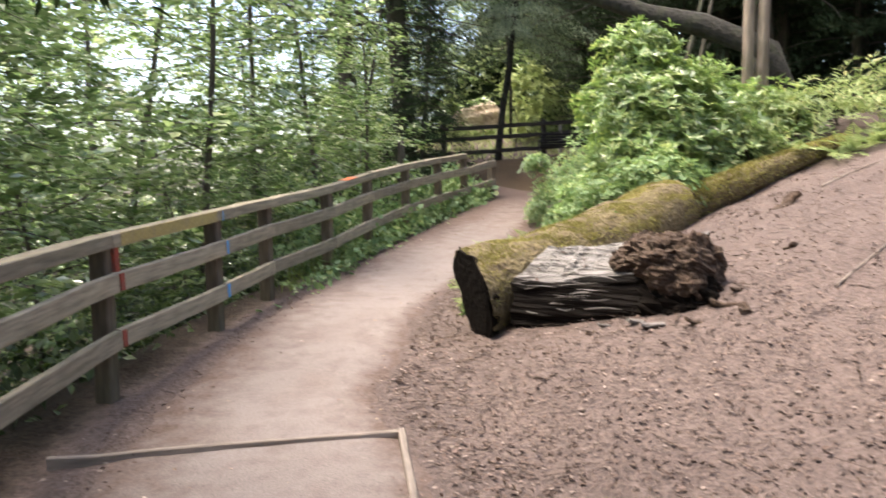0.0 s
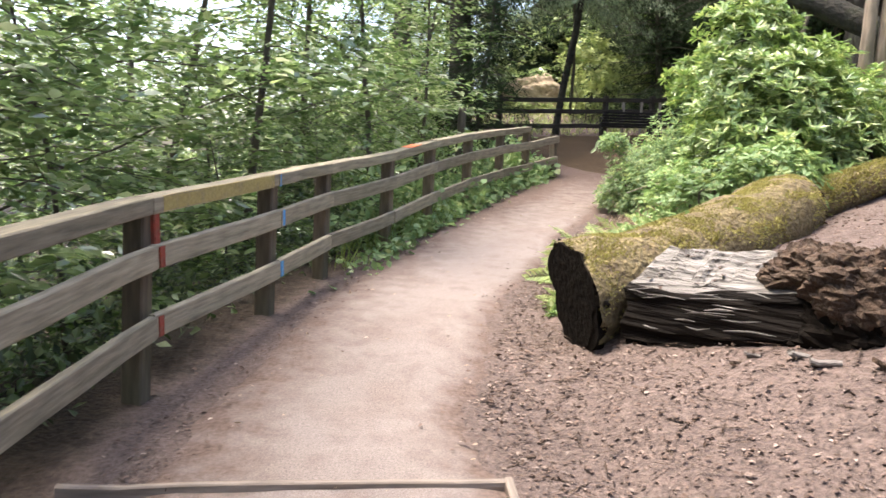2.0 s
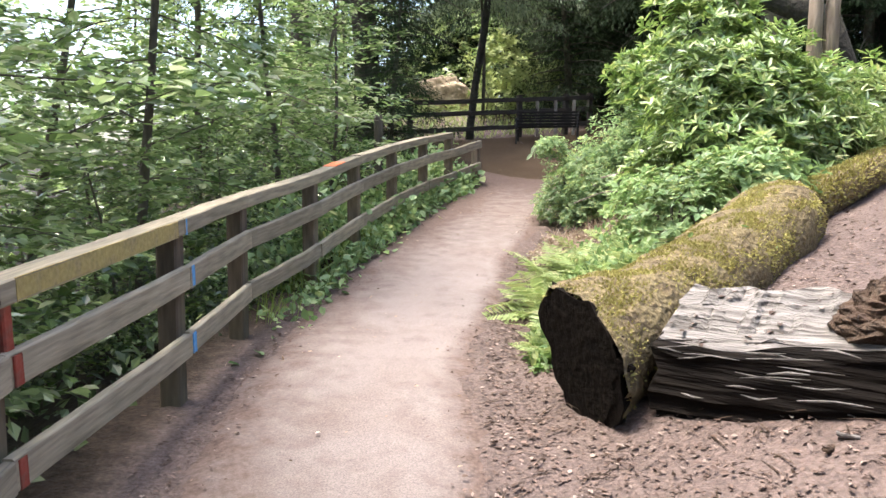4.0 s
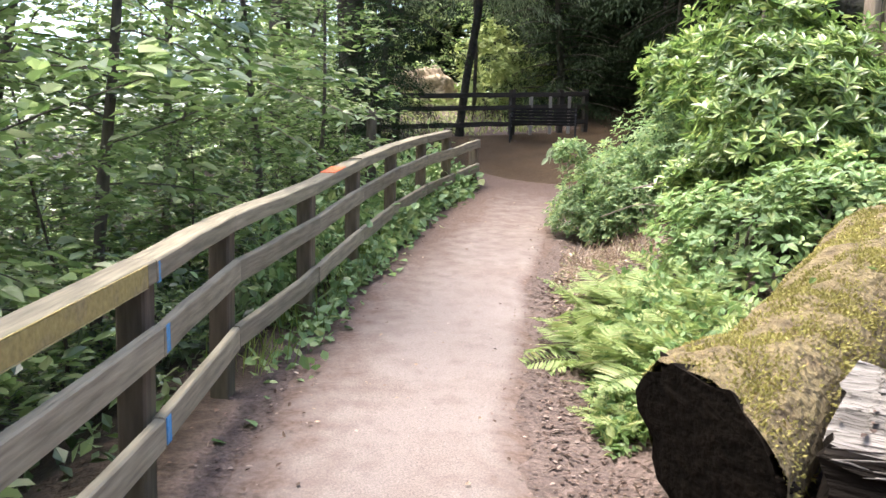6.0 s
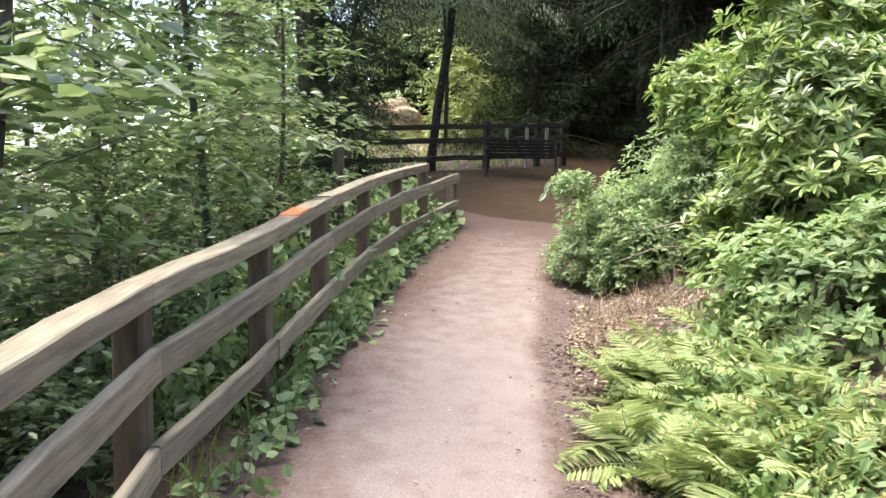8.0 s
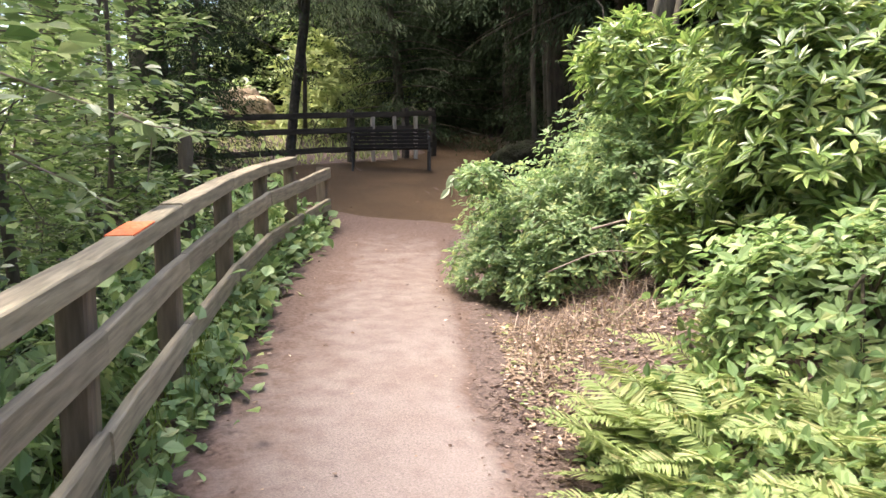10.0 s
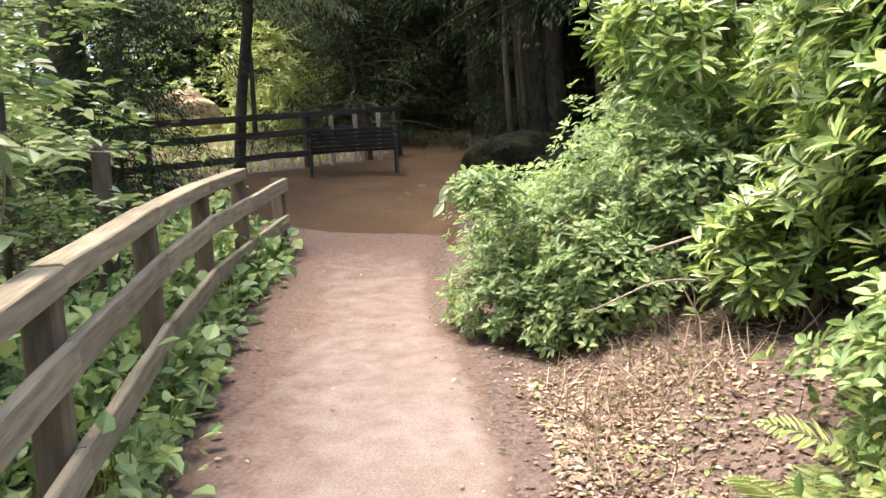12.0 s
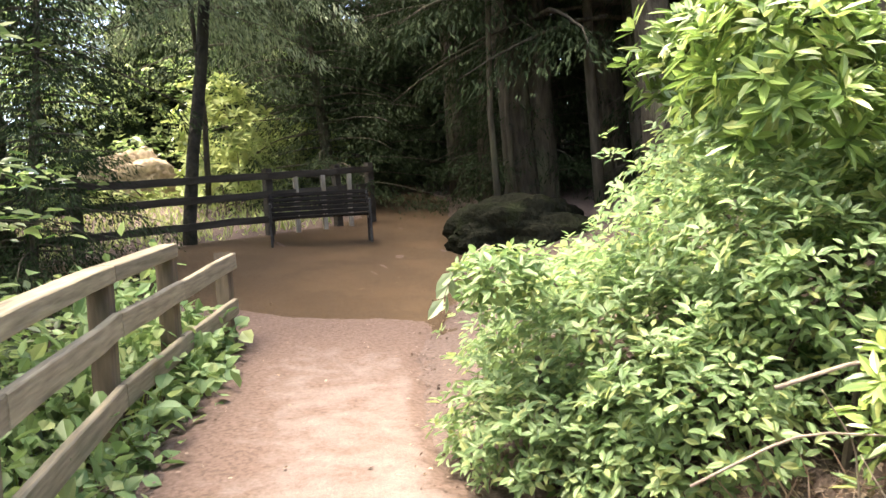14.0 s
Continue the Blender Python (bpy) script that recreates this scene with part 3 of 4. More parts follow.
for x, y, turn, s in ((-17, 9, 15, 1.5), (-15, 16, 95, 1.4), (-18, 2, 200, 1.5), (-13, 24, 310, 1.4), (-20, 20, 260, 1.7), (3.43, 25.15, 130, 0.7), (3.89, 23.18, 250, 0.55), (-2.04, 21.58, 300, 0.62), (-4.4, 19.68, 40, 0.7), (2.22, 27.66, 70, 0.86), (-3.64, 25.0, 160, 0.78), (0.54, 29.56, 20, 1.09), (-6.3, 21.96, 220, 0.86), (4.72, 29.94, 290, 1.01)):
    copy_thing(pale, at(x, y, turn, s))

big = thing("large_tree", "thick mossy tree trunk standing beyond the fence", "tree")
line = np.array([(-3.75, 4.85, -2.0), (-3.72, 4.85, 0.0), (-3.68, 4.82, 2.0), (-3.6, 4.8, 5.0), (-3.6, 4.9, 9.0)])
part("trunk", Build().tube(line, (0.30, 0.22, 0.19, 0.17, 0.10), 14, 0.05), M_BARK, big, smooth=True)
for z0, dx, dy in ((3.2, -1.2, 0.9), (4.1, 1.0, 1.4), (5.2, 0.6, -1.5)):
    q = np.array([(-3.65, 4.82, z0), (-3.65 + dx * 0.5, 4.82 + dy * 0.5, z0 + 0.5), (-3.65 + dx, 4.82 + dy, z0 + 1.3), (-3.65 + dx * 1.6, 4.82 + dy * 1.7, z0 + 2.6)])
    part("bough", Build().tube(q, (0.09, 0.07, 0.05, 0.02), 8, 0.05), M_BARK, big, smooth=True)

stump = thing("cut_trunk", "brown cut tree trunk behind the fence", "stump")
zz = float(gz(-0.63, 12.7))
part("trunk", Build().tube([(-0.65, 12.7, zz - 0.3), (-0.64, 12.7, zz + 0.4), (-0.63, 12.71, 1.84), (-0.63, 12.71, 1.88)], (0.09, 0.065, 0.058, 0.045), 12, 0.06), M_BARK, stump, smooth=True)

lean = thing("leaning_tree", "thin dark leaning tree trunk rising out of the fence", "tree")
line = np.array([(1.32, 18.5, 1.4), (1.34, 18.5, 2.0), (1.45, 18.55, 2.85), (1.62, 18.6, 3.85), (1.8, 18.7, 5.3), (2.0, 18.8, 7.2)])
part("trunk", Build().tube(line, (0.10, 0.085, 0.078, 0.075, 0.06, 0.03), 10, 0.05), M_LIMB, lean, smooth=True)


def conifer(name, label, seed, height, stem, reach, low, boughs, droop=0.35, per=150, leafmat=None):
    r = np.random.default_rng(seed)
    root = thing(name, label, "tree")
    trunk = wander((0, 0, -0.4), (0, 0, 1), height, 8, 0.03, r, 0.1)
    part("trunk", Build().tube(trunk, np.linspace(stem, stem * 0.15, 9), 10, 0.06, seed=seed), M_BARK, root, smooth=True)
    bb, lb = Build(), Build()
    for q in range(boughs):
        f = low + (0.97 - low) * (q + r.random()) / boughs
        base = np.array([0, 0, f * height]) + np.array([np.interp(f * 8, np.arange(9), trunk[:, c]) for c in (0, 1)] + [0])
        az = q * 2.4 + r.normal(0, 0.3)
        ln = reach * (1.1 - f) / (1.1 - low) * r.uniform(0.7, 1.1) + 0.3
        pts = wander(base, (math.cos(az), math.sin(az), 0.1), ln, 6, 0.06, r, -droop * 0.25)
        bb.tube(pts, np.linspace(stem * 0.2, 0.006, 7), 5)
        m = int(1.9 * per * ln / reach) + 30
        tt = r.random(m) ** 0.8 * 6
        p = np.stack([np.interp(tt, np.arange(7), pts[:, c]) for c in range(3)], 1)
        fwd = unit(pts[-1] - pts[0])
        lat = unit(np.cross(fwd, (0, 0, 1)))
        off = r.normal(0, 0.30, m)
        p = p + lat * off[:, None] - np.array([0, 0, 1]) * (np.abs(off) * 0.5 + r.random(m) * 0.25)[:, None]
        d = fwd * 0.5 + lat * np.sign(off)[:, None] * 0.5 + r.normal(0, 0.3, (m, 3)) + np.array([0, 0, -droop * 2])
        nr = r.normal(0, 0.6, (m, 3)) + np.array([0, 0, 1])
        ll = r.uniform(0.07, 0.15, m)
        lb.leaves(p, d, nr, ll, ll * 0.22, False)
    tagged(part("branchwork", bb, M_BARK, root, smooth=True), kind="stuff")
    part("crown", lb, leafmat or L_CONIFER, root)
    return root


GC = "dark conifers round the clearing"
c1 = conifer("conifer", "dark drooping conifer shading the clearing", 11, 12, 0.20, 3.6, 0.20, 100, 0.4, 300)
c2 = conifer("conifer", "tall dark conifer with a bare lower trunk", 12, 15, 0.26, 4.2, 0.24, 100, 0.3, 300)
c3 = conifer("conifer", "dense dark evergreen with boughs to the ground", 13, 9, 0.14, 2.6, 0.04, 110, 0.3, 260)
c4 = conifer("drooping_conifer", "grey-green drooping boughs hanging above the far fence", 14, 11, 0.05, 2.7, 0.25, 90, 0.42, 300, L_DROOP)
c4.matrix_basis = pose(1.65, 18.85, 2.55) @ Matrix.Diagonal((0.76, 0.76, 0.76, 1))
for o in (c1, c2, c3):
    tagged(o, group=GC)
c1.matrix_basis, c2.matrix_basis, c3.matrix_basis = at(3.9, 23.6), at(6.9, 21.9), at(5.4, 25.0)
# Copies beside and behind the start are unseen, set there to block light.
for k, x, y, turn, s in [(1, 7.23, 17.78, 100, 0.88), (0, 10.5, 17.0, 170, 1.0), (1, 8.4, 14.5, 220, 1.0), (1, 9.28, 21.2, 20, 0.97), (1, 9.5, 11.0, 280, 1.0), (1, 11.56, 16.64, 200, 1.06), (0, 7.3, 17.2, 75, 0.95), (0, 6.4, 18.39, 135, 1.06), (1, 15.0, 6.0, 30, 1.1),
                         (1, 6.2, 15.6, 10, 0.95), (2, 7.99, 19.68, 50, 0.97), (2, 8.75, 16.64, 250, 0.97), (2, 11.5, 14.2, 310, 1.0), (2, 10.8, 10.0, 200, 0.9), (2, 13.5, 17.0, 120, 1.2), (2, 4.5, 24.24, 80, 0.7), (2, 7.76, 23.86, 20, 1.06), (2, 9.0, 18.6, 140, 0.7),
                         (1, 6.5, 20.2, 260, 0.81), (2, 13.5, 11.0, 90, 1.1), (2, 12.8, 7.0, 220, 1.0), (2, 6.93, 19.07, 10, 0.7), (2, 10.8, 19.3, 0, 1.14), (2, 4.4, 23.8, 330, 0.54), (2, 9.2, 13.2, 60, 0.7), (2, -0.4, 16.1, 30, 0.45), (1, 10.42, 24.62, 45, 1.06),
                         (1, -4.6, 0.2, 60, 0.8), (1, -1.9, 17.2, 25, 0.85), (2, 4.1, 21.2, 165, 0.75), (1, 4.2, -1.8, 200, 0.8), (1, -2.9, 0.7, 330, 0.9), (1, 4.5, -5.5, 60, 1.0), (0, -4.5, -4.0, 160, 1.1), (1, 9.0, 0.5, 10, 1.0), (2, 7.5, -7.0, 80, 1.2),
                         # This row: unseen conifers behind the start, and crowns added to shade the clearing.
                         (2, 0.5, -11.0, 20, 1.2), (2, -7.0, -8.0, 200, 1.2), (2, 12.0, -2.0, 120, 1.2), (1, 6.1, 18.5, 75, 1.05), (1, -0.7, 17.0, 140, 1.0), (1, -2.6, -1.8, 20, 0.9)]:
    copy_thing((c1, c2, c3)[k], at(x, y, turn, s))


def pole(name, label, pts, radii, mat, category="tree"):
    o = thing(name, label, category)
    part("trunk", Build().tube(pts, radii, 10, 0.05), mat, o, smooth=True)
    return o


for (x, y), h, rr in (((5.35, 18.0), 6, 0.05), ((5.8, 18.3), 6, 0.04), ((6.6, 17.4), 7, 0.08), ((8.3, 16.2), 7, 0.10), ((6.9, 19.7), 6, 0.06), ((9.2, 18.5), 7, 0.08)):
    z0 = float(gz(x, y)) - 0.2
    t = pole("slim_trunk", "slim bare trunk in the shade of the wood", [(x, y, z0), (x - 0.04, y, z0 + h * 0.3), (x + 0.05, y, z0 + h * 0.6), (x - 0.1, y, z0 + h)], (rr, rr * 0.9, rr * 0.75, rr * 0.4), M_SLIM)
    tagged(t, group="slim trunks in the wood")
for x, y, dx in ((3.85, 10.3, 0.03), (4.0, 10.28, 0.10)):
    z0 = float(gz(x, y)) - 0.2
    pole("twin_trunk", "pale peeling trunk standing behind the shrubs", [(x, y, z0), (x + dx * 0.4, y, z0 + 1.6), (x + dx, y, z0 + 3.5), (x + dx * 2, y, z0 + 8)], (0.095, 0.075, 0.065, 0.045), M_PALEBARK)
for x, y, dx, rr in ((3.45, 12.6, 0.5, 0.04), (3.75, 12.5, 0.35, 0.035)):
    z0 = float(gz(x, y)) - 0.1
    pole("young_tree", "thin grey leaning young tree among the shrubs", [(x, y, z0), (x + dx * 0.3, y, z0 + 1.2), (x + dx, y - 0.1, z0 + 2.6), (x + dx * 1.8, y - 0.2, z0 + 4.5)], (rr, rr, rr * 0.8, rr * 0.4), M_SLIM)
limb = pole("arching_limb", "thick dark mossy limb arching overhead", [(0.9, 12.2, 5.0), (1.5, 11.9, 4.35), (2.1, 11.7, 3.85), (2.9, 11.5, 3.5), (3.6, 11.3, 3.3), (4.4, 11.0, 2.9), (4.9, 10.8, 1.3)], (0.05, 0.10, 0.12, 0.13, 0.15, 0.17, 0.2), M_LIMB)

# ---- logs ----
log = thing("mossy_log", "fallen log thick with yellow-green moss", "log")
A, B = np.array([0.155, 5.67, 0.35]), np.array([2.08, 7.42, 0.86])
n = 26
f = np.linspace(0, 1, n)
axis = A + (B - A) * f[:, None] + np.stack([fbm(f * 4, 0, 1.0) * 0.03, 0 * f, fbm(f * 5, 2, 1.3) * 0.03], 1)
rad = 0.295 + 0.025 * fbm(f * 6, 5, 1.2) - 0.015 * f
dirn = unit(B - A)
across = unit(np.cross(dirn, (0, 0, 1)))


def slanted(v):
    """Draws the near end of the log into a slanting, slightly taller cut."""
    v = np.asarray(v, float)
    g = v - A
    near = np.clip(1 - (g @ dirn) / 0.5, 0, 1)[:, None]
    low = np.minimum(g[:, 2:3], 0)
    corner = np.clip((g[:, 2] - g @ across) * 0.7 / 0.3, 0, 1.2)[:, None] ** 3 * near ** 0.6
    return v - dirn * 0.5 * (g @ across)[:, None] * near + np.array([0, 0, 0.22]) * low * near + (np.array([0, 0, 0.6]) - across * 0.8) * 0.09 * corner


bark = Build().tube(axis, rad, 28, 0.03, caps=False, seed=3)
bark.v = [slanted(v) for v in bark.v]
part("bark", bark, M_LOGBARK, log, smooth=True)
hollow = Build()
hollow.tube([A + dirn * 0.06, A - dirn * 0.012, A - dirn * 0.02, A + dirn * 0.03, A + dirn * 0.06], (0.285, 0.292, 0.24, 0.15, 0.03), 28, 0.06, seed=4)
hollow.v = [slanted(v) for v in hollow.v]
part("cut_face", hollow, M_ROT_SHADE, log, "rotten hollow end, blackened for shade")
part("far_end", Build().tube([B - dirn * 0.02, B + dirn * 0.05, B + dirn * 0.09], (0.28, 0.24, 0.05), 28, 0.08, seed=5), M_CRUMB, log, "broken brown end")
mb = Build()
m = 40000
ff, th = rng.random(m), rng.normal(0.2, 0.95, m)
keep = fbm(ff * 9, th * 2.2, 2.0) > -0.02 + 0.22 * rng.normal(0, 1, m) - 0.30 * np.cos(th)
ff, th = ff[keep], th[keep]
m = len(ff)
side = unit(np.cross(dirn, (0, 0, 1)))
upv = np.cross(side, dirn)
nor = side * np.sin(th)[:, None] + upv * np.cos(th)[:, None]
cen = np.stack([np.interp(ff, f, axis[:, c]) for c in range(3)], 1)
pp = cen + nor * (np.interp(ff, f, rad) * 0.985)[:, None]
ll = rng.uniform(0.008, 0.024, m)
pp = slanted(pp)
mb.leaves(pp, nor * 0.7 + rng.normal(0, 0.6, (m, 3)), rng.normal(0, 1, (m, 3)), ll, ll * 0.45, False)
part("moss", mb, L_MOSS, log, "soft yellow-green moss")

slab = thing("split_log", "split rotting log with a bleached grey top", "log")
S0, S1 = np.array([0.37, 5.42, 0.50]), np.array([1.27, 4.55, 0.60])
sd = unit((S1 - S0) * (1, 1, 0))
ss = np.array([-sd[1], sd[0], 0])
SECTION = [(0.07, -0.62), (0.02, -0.36), (-0.02, -0.20), (0.0, -0.06), (0.02, 0.0), (0.10, 0.03), (0.24, 0.09), (0.42, 0.19), (0.46, 0.10), (0.46, -0.3), (0.40, -0.62)]
sec = np.array(SECTION)
arc = np.concatenate([[0], np.cumsum(np.linalg.norm(np.diff(sec, axis=0), axis=1))])
n, s = 48, 72
ww = np.linspace(0, arc[-1], s)
su, sv = np.interp(ww, arc, sec[:, 0]), np.interp(ww, arc, sec[:, 1])
grain = np.random.default_rng(17).normal(0, 1, s)
grain = grain + 0.6 * np.roll(grain, 1)
vs = []
for q in range(n):
    f = q / (n - 1)
    c = S0 + (S1 - S0) * f
    deep = 0.007 + 0.006 * float(fbm(q * 0.2, 1.0, 1.0))
    lift = grain * deep + 0.010 * fbm(np.full(s, q * 0.16), ww * 14, 1.0)
    end = 0.05 * (1 - min(1, q / 4)) * (0.5 + 0.5 * np.sin(ww * 30))
    sag = 0.03 * math.sin(f * 4.0)
    ragged = 0.05 * float(fbm(q * 0.5, 2.0, 1.2)) * (su > 0.3) + 0.03 * float(fbm(q * 0.9, 5.0, 1.7)) * (su > 0.15) * (su < 0.45)
    lift = lift * 1.7 + 0.02 * fbm(np.full(s, q * 0.10), ww * 13, 1.4) * (sv > -0.03)
    vs.extend(c + ss * (su + ragged + lift * 0.7)[:, None] + sd * end[:, None] + np.array([0, 0, 1]) * (sv + lift - sag * (sv > -0.3))[:, None])
inward = Matrix((sd, ss, (0, 0, 1))).transposed().to_4x4()
inward.translation = S0
vs = [((v - S0) @ sd, (v - S0) @ ss, (v - S0)[2]) for v in np.array(vs)]
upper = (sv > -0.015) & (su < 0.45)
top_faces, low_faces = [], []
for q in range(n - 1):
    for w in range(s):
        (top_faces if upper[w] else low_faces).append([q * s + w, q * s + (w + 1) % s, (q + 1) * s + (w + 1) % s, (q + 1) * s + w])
M_SPLIT = surface("split_wood", (0.06, 0.051, 0.043), (0.175, 0.157, 0.146), 6, 16, 0.9, 1.0, (0.12, 1.4, 1.4), (0.035, 0.025, 0.018), 8, 0.03)
part("bleached_top", Build().add(vs, top_faces), M_GREYWOOD, slab, "bleached grey splintered top", m=inward)
part("end_grain", Build().add(vs[:s], [list(range(s))[::-1]]), M_ROT_SHADE, slab, "rotten end, blackened for shade", m=inward)
part("end_grain", Build().add(vs[-s:], [list(range(s))]), M_ROT_SHADE, slab, "rotten end, blackened for shade", m=inward)
part("wet_side", Build().add(vs, low_faces), M_SIDE_SHADE, slab, "rotten side, darkened for shade", m=inward)
sr = np.random.default_rng(23)
m = 70
df, du = sr.uniform(0.02, 0.75, m), sr.uniform(0.03, 0.42, m)
dp = S0 + (S1 - S0) * df[:, None] + ss * du[:, None] + np.array([0, 0, 1]) * (np.interp(du, sec[4:8, 0], sec[4:8, 1]) + 0.003 - 0.03 * np.sin(df * 4))[:, None]
dz = sr.uniform(0.012, 0.05, m)
tagged(part("debris", Build().leaves(dp, sr.normal(0, 1, (m, 3)) * (1, 1, 0.25), np.array([[0, 0, 1.0]] * m), dz, dz * 0.5), L_CHIP, slab, "brown leaf and bark scraps"), kind="stuff")
for q in range(22):
    f0, ln, hz = sr.uniform(0.0, 0.62), sr.uniform(0.10, 0.34), -0.30 * sr.random() ** 1.8
    c = S0 + (S1 - S0) * f0 + ss * (np.interp(hz, sec[:5, 1], sec[:5, 0]) - 0.012) + np.array([0, 0, hz])
    tip = c + (S1 - S0) * ln / 1.38 + np.array([0, 0, sr.normal(0, 0.012)]) - ss * sr.uniform(-0.012, 0.012)
    mid = (c + tip) / 2 + np.array([0, 0, sr.normal(0, 0.008)])
    part("splinter", Build().tube([c, (c + mid) / 2, mid, (mid + tip) / 2, tip], np.array((0.002, 0.005, 0.006, 0.004, 0.0015)) * sr.uniform(0.4, 1.0), 5, 0.25, seed=q), M_SPLIT, slab, "pale splinter")
# Two black lumps stand in for the shade below the overhanging bark.
for q, (f0, back, up, size, mat) in enumerate(((0.72, 0.26, 0.06, (0.20, 0.24, 0.16), M_CRUMB), (0.90, 0.22, 0.02, (0.24, 0.28, 0.20), M_CRUMB), (0.98, 0.20, -0.04, (0.17, 0.24, 0.24), M_CRUMB), (0.84, 0.17, -0.22, (0.22, 0.20, 0.20), M_ROT_SHADE), (1.0, 0.17, -0.20, (0.18, 0.20, 0.20), M_ROT_SHADE), (0.80, 0.52, 0.02, (0.24, 0.16, 0.18), M_CRUMB))):
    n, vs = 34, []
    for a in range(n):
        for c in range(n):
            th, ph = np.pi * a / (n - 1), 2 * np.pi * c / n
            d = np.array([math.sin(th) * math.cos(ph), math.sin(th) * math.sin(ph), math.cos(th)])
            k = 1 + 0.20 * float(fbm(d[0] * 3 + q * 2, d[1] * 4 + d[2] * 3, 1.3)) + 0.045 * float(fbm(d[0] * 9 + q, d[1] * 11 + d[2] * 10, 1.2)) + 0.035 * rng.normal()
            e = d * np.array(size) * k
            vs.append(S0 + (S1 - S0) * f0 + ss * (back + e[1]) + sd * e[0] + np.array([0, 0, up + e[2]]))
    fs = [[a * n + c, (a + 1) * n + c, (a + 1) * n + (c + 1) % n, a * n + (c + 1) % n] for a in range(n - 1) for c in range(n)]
    part("loose_bark", Build().add(vs, fs), mat, slab, "crumbling brown bark" if mat is M_CRUMB else "shade under the bark, shaped as a black lump")

root = thing("mossy_root", "low mossy root running up the bank", "log")
line = np.array([on(2.0, 7.7, 0.1), on(2.5, 7.95, 0.12), on(3.3, 8.3, 0.12), on(4.2, 8.55, 0.07)])
part("bark", Build().tube(line, (0.16, 0.17, 0.14, 0.08), 16, 0.08), M_LOGBARK, root, smooth=True)
m = 9000
ff, th = rng.random(m) * 3, rng.normal(0.2, 0.8, m)
cen = np.stack([np.interp(ff, range(4), line[:, c]) for c in range(3)], 1)
nor = np.stack([np.sin(th) * 0.4, -np.sin(th), np.cos(th)], 1)
ll = rng.uniform(0.012, 0.04, m)
part("moss", Build().leaves(cen + unit(nor) * np.interp(ff, range(4), (0.16, 0.17, 0.14, 0.08))[:, None], nor + rng.normal(0, 0.5, (m, 3)), rng.normal(0, 1, (m, 3)), ll, ll * 0.45, False), L_MOSS, root, "soft yellow-green moss")


# ---- shrubs and ferns ----
def lobes(r, n, cs):
    """Points and outward directions on the upper shells of some ellipsoids."""
    ps, ds = [], []
    for c, rad in cs:
        c, rad = np.array(c), np.array(rad)
        k = int(n * (rad[0] * rad[1]) ** 0.8)
        d = unit(r.normal(size=(k, 3)) + np.array([0, 0, 0.35]))
        d = d[d[:, 2] > -0.8]
        q = r.uniform(0.5, 1.08, len(d)) ** 0.6 * (1 + 0.24 * fbm(d[:, 0] * 3 + c[0], d[:, 1] * 3 + d[:, 2] * 4, 1.6))
        ps.append(c + d * rad * q[:, None])
        ds.append(unit(d / rad))
    return np.concatenate(ps), np.concatenate(ds)


def shrub(name, label, seed, cs, count, mat, leaf, whorl, wide, stems=14, spread=1.0):
    r = np.random.default_rng(seed)
    root = thing(name, label, "shrub")
    p, d = lobes(r, count, cs)
    ok = p[:, 2] > gz(p[:, 0], p[:, 1]) + 0.05
    p, d = p[ok], d[ok]
    lb = Build()
    axis = unit(d * 0.7 + np.array([0, 0, 0.75]) + r.normal(0, 0.2, d.shape))
    ref = unit(np.cross(axis, r.normal(size=axis.shape)))
    ref2 = np.cross(axis, ref)
    for q in range(whorl):
        an = 2 * np.pi * q / whorl + r.normal(0, 0.25, len(p))
        rd = ref * np.cos(an)[:, None] + ref2 * np.sin(an)[:, None]
        tilt = r.uniform(0.05, 0.75, len(p))[:, None]
        dd = rd * spread + axis * tilt
        sz = leaf * r.uniform(0.7, 1.2, len(p))
        lb.leaves(p + rd * 0.01 + axis * r.uniform(-0.02, 0.02, len(p))[:, None], dd, axis - rd * tilt, sz, sz * wide)
    part("foliage", lb, mat, root)
    sb = Build()
    for q in range(stems):
        c, rad = [q_ for q_ in cs if q_[1][0] > 0.4][r.integers(sum(q_[1][0] > 0.4 for q_ in cs))]
        foot = np.array([c[0] + r.normal(0, 0.3) * rad[0], c[1] + r.normal(0, 0.3) * rad[1], 0])
        foot[2] = gz(foot[0], foot[1]) - 0.1
        near = p[r.integers(0, len(p), 30)]
        tip = near[np.argmin(np.linalg.norm(near - foot - (0, 0, 0.5), axis=1))]
        mid = (foot + tip) / 2 + r.normal(0, 0.12, 3) + np.array([0, 0, 0.15])
        sb.tube([foot, (foot + mid) / 2, mid, (mid + tip) / 2, tip], (0.018, 0.014, 0.010, 0.007, 0.003), 6)
    tagged(part("woody_base", sb, M_STEM, root), kind="stuff")
    return root


shrub("rhododendron", "large glossy green rhododendron bush beside the path", 31, [((2.4, 9.0, 1.65), (0.80, 0.75, 0.8)), ((2.25, 9.35, 2.4), (0.48, 0.48, 0.55)), ((2.8, 8.95, 1.3), (0.85, 0.75, 0.75)), ((3.0, 10.1, 1.8), (0.8, 0.7, 0.75)), ((3.7, 9.8, 1.55), (0.9, 1.0, 0.7)), ((2.75, 9.6, 1.2), (0.72, 0.62, 0.75)), ((2.1, 9.75, 1.0), (0.42, 0.35, 0.42)), ((2.02, 10.4, 2.1), (0.30, 0.32, 0.34)), ((2.45, 11.1, 2.35), (0.35, 0.35, 0.3))], 1050, L_RHODO, 0.102, 9, 0.30, 30)
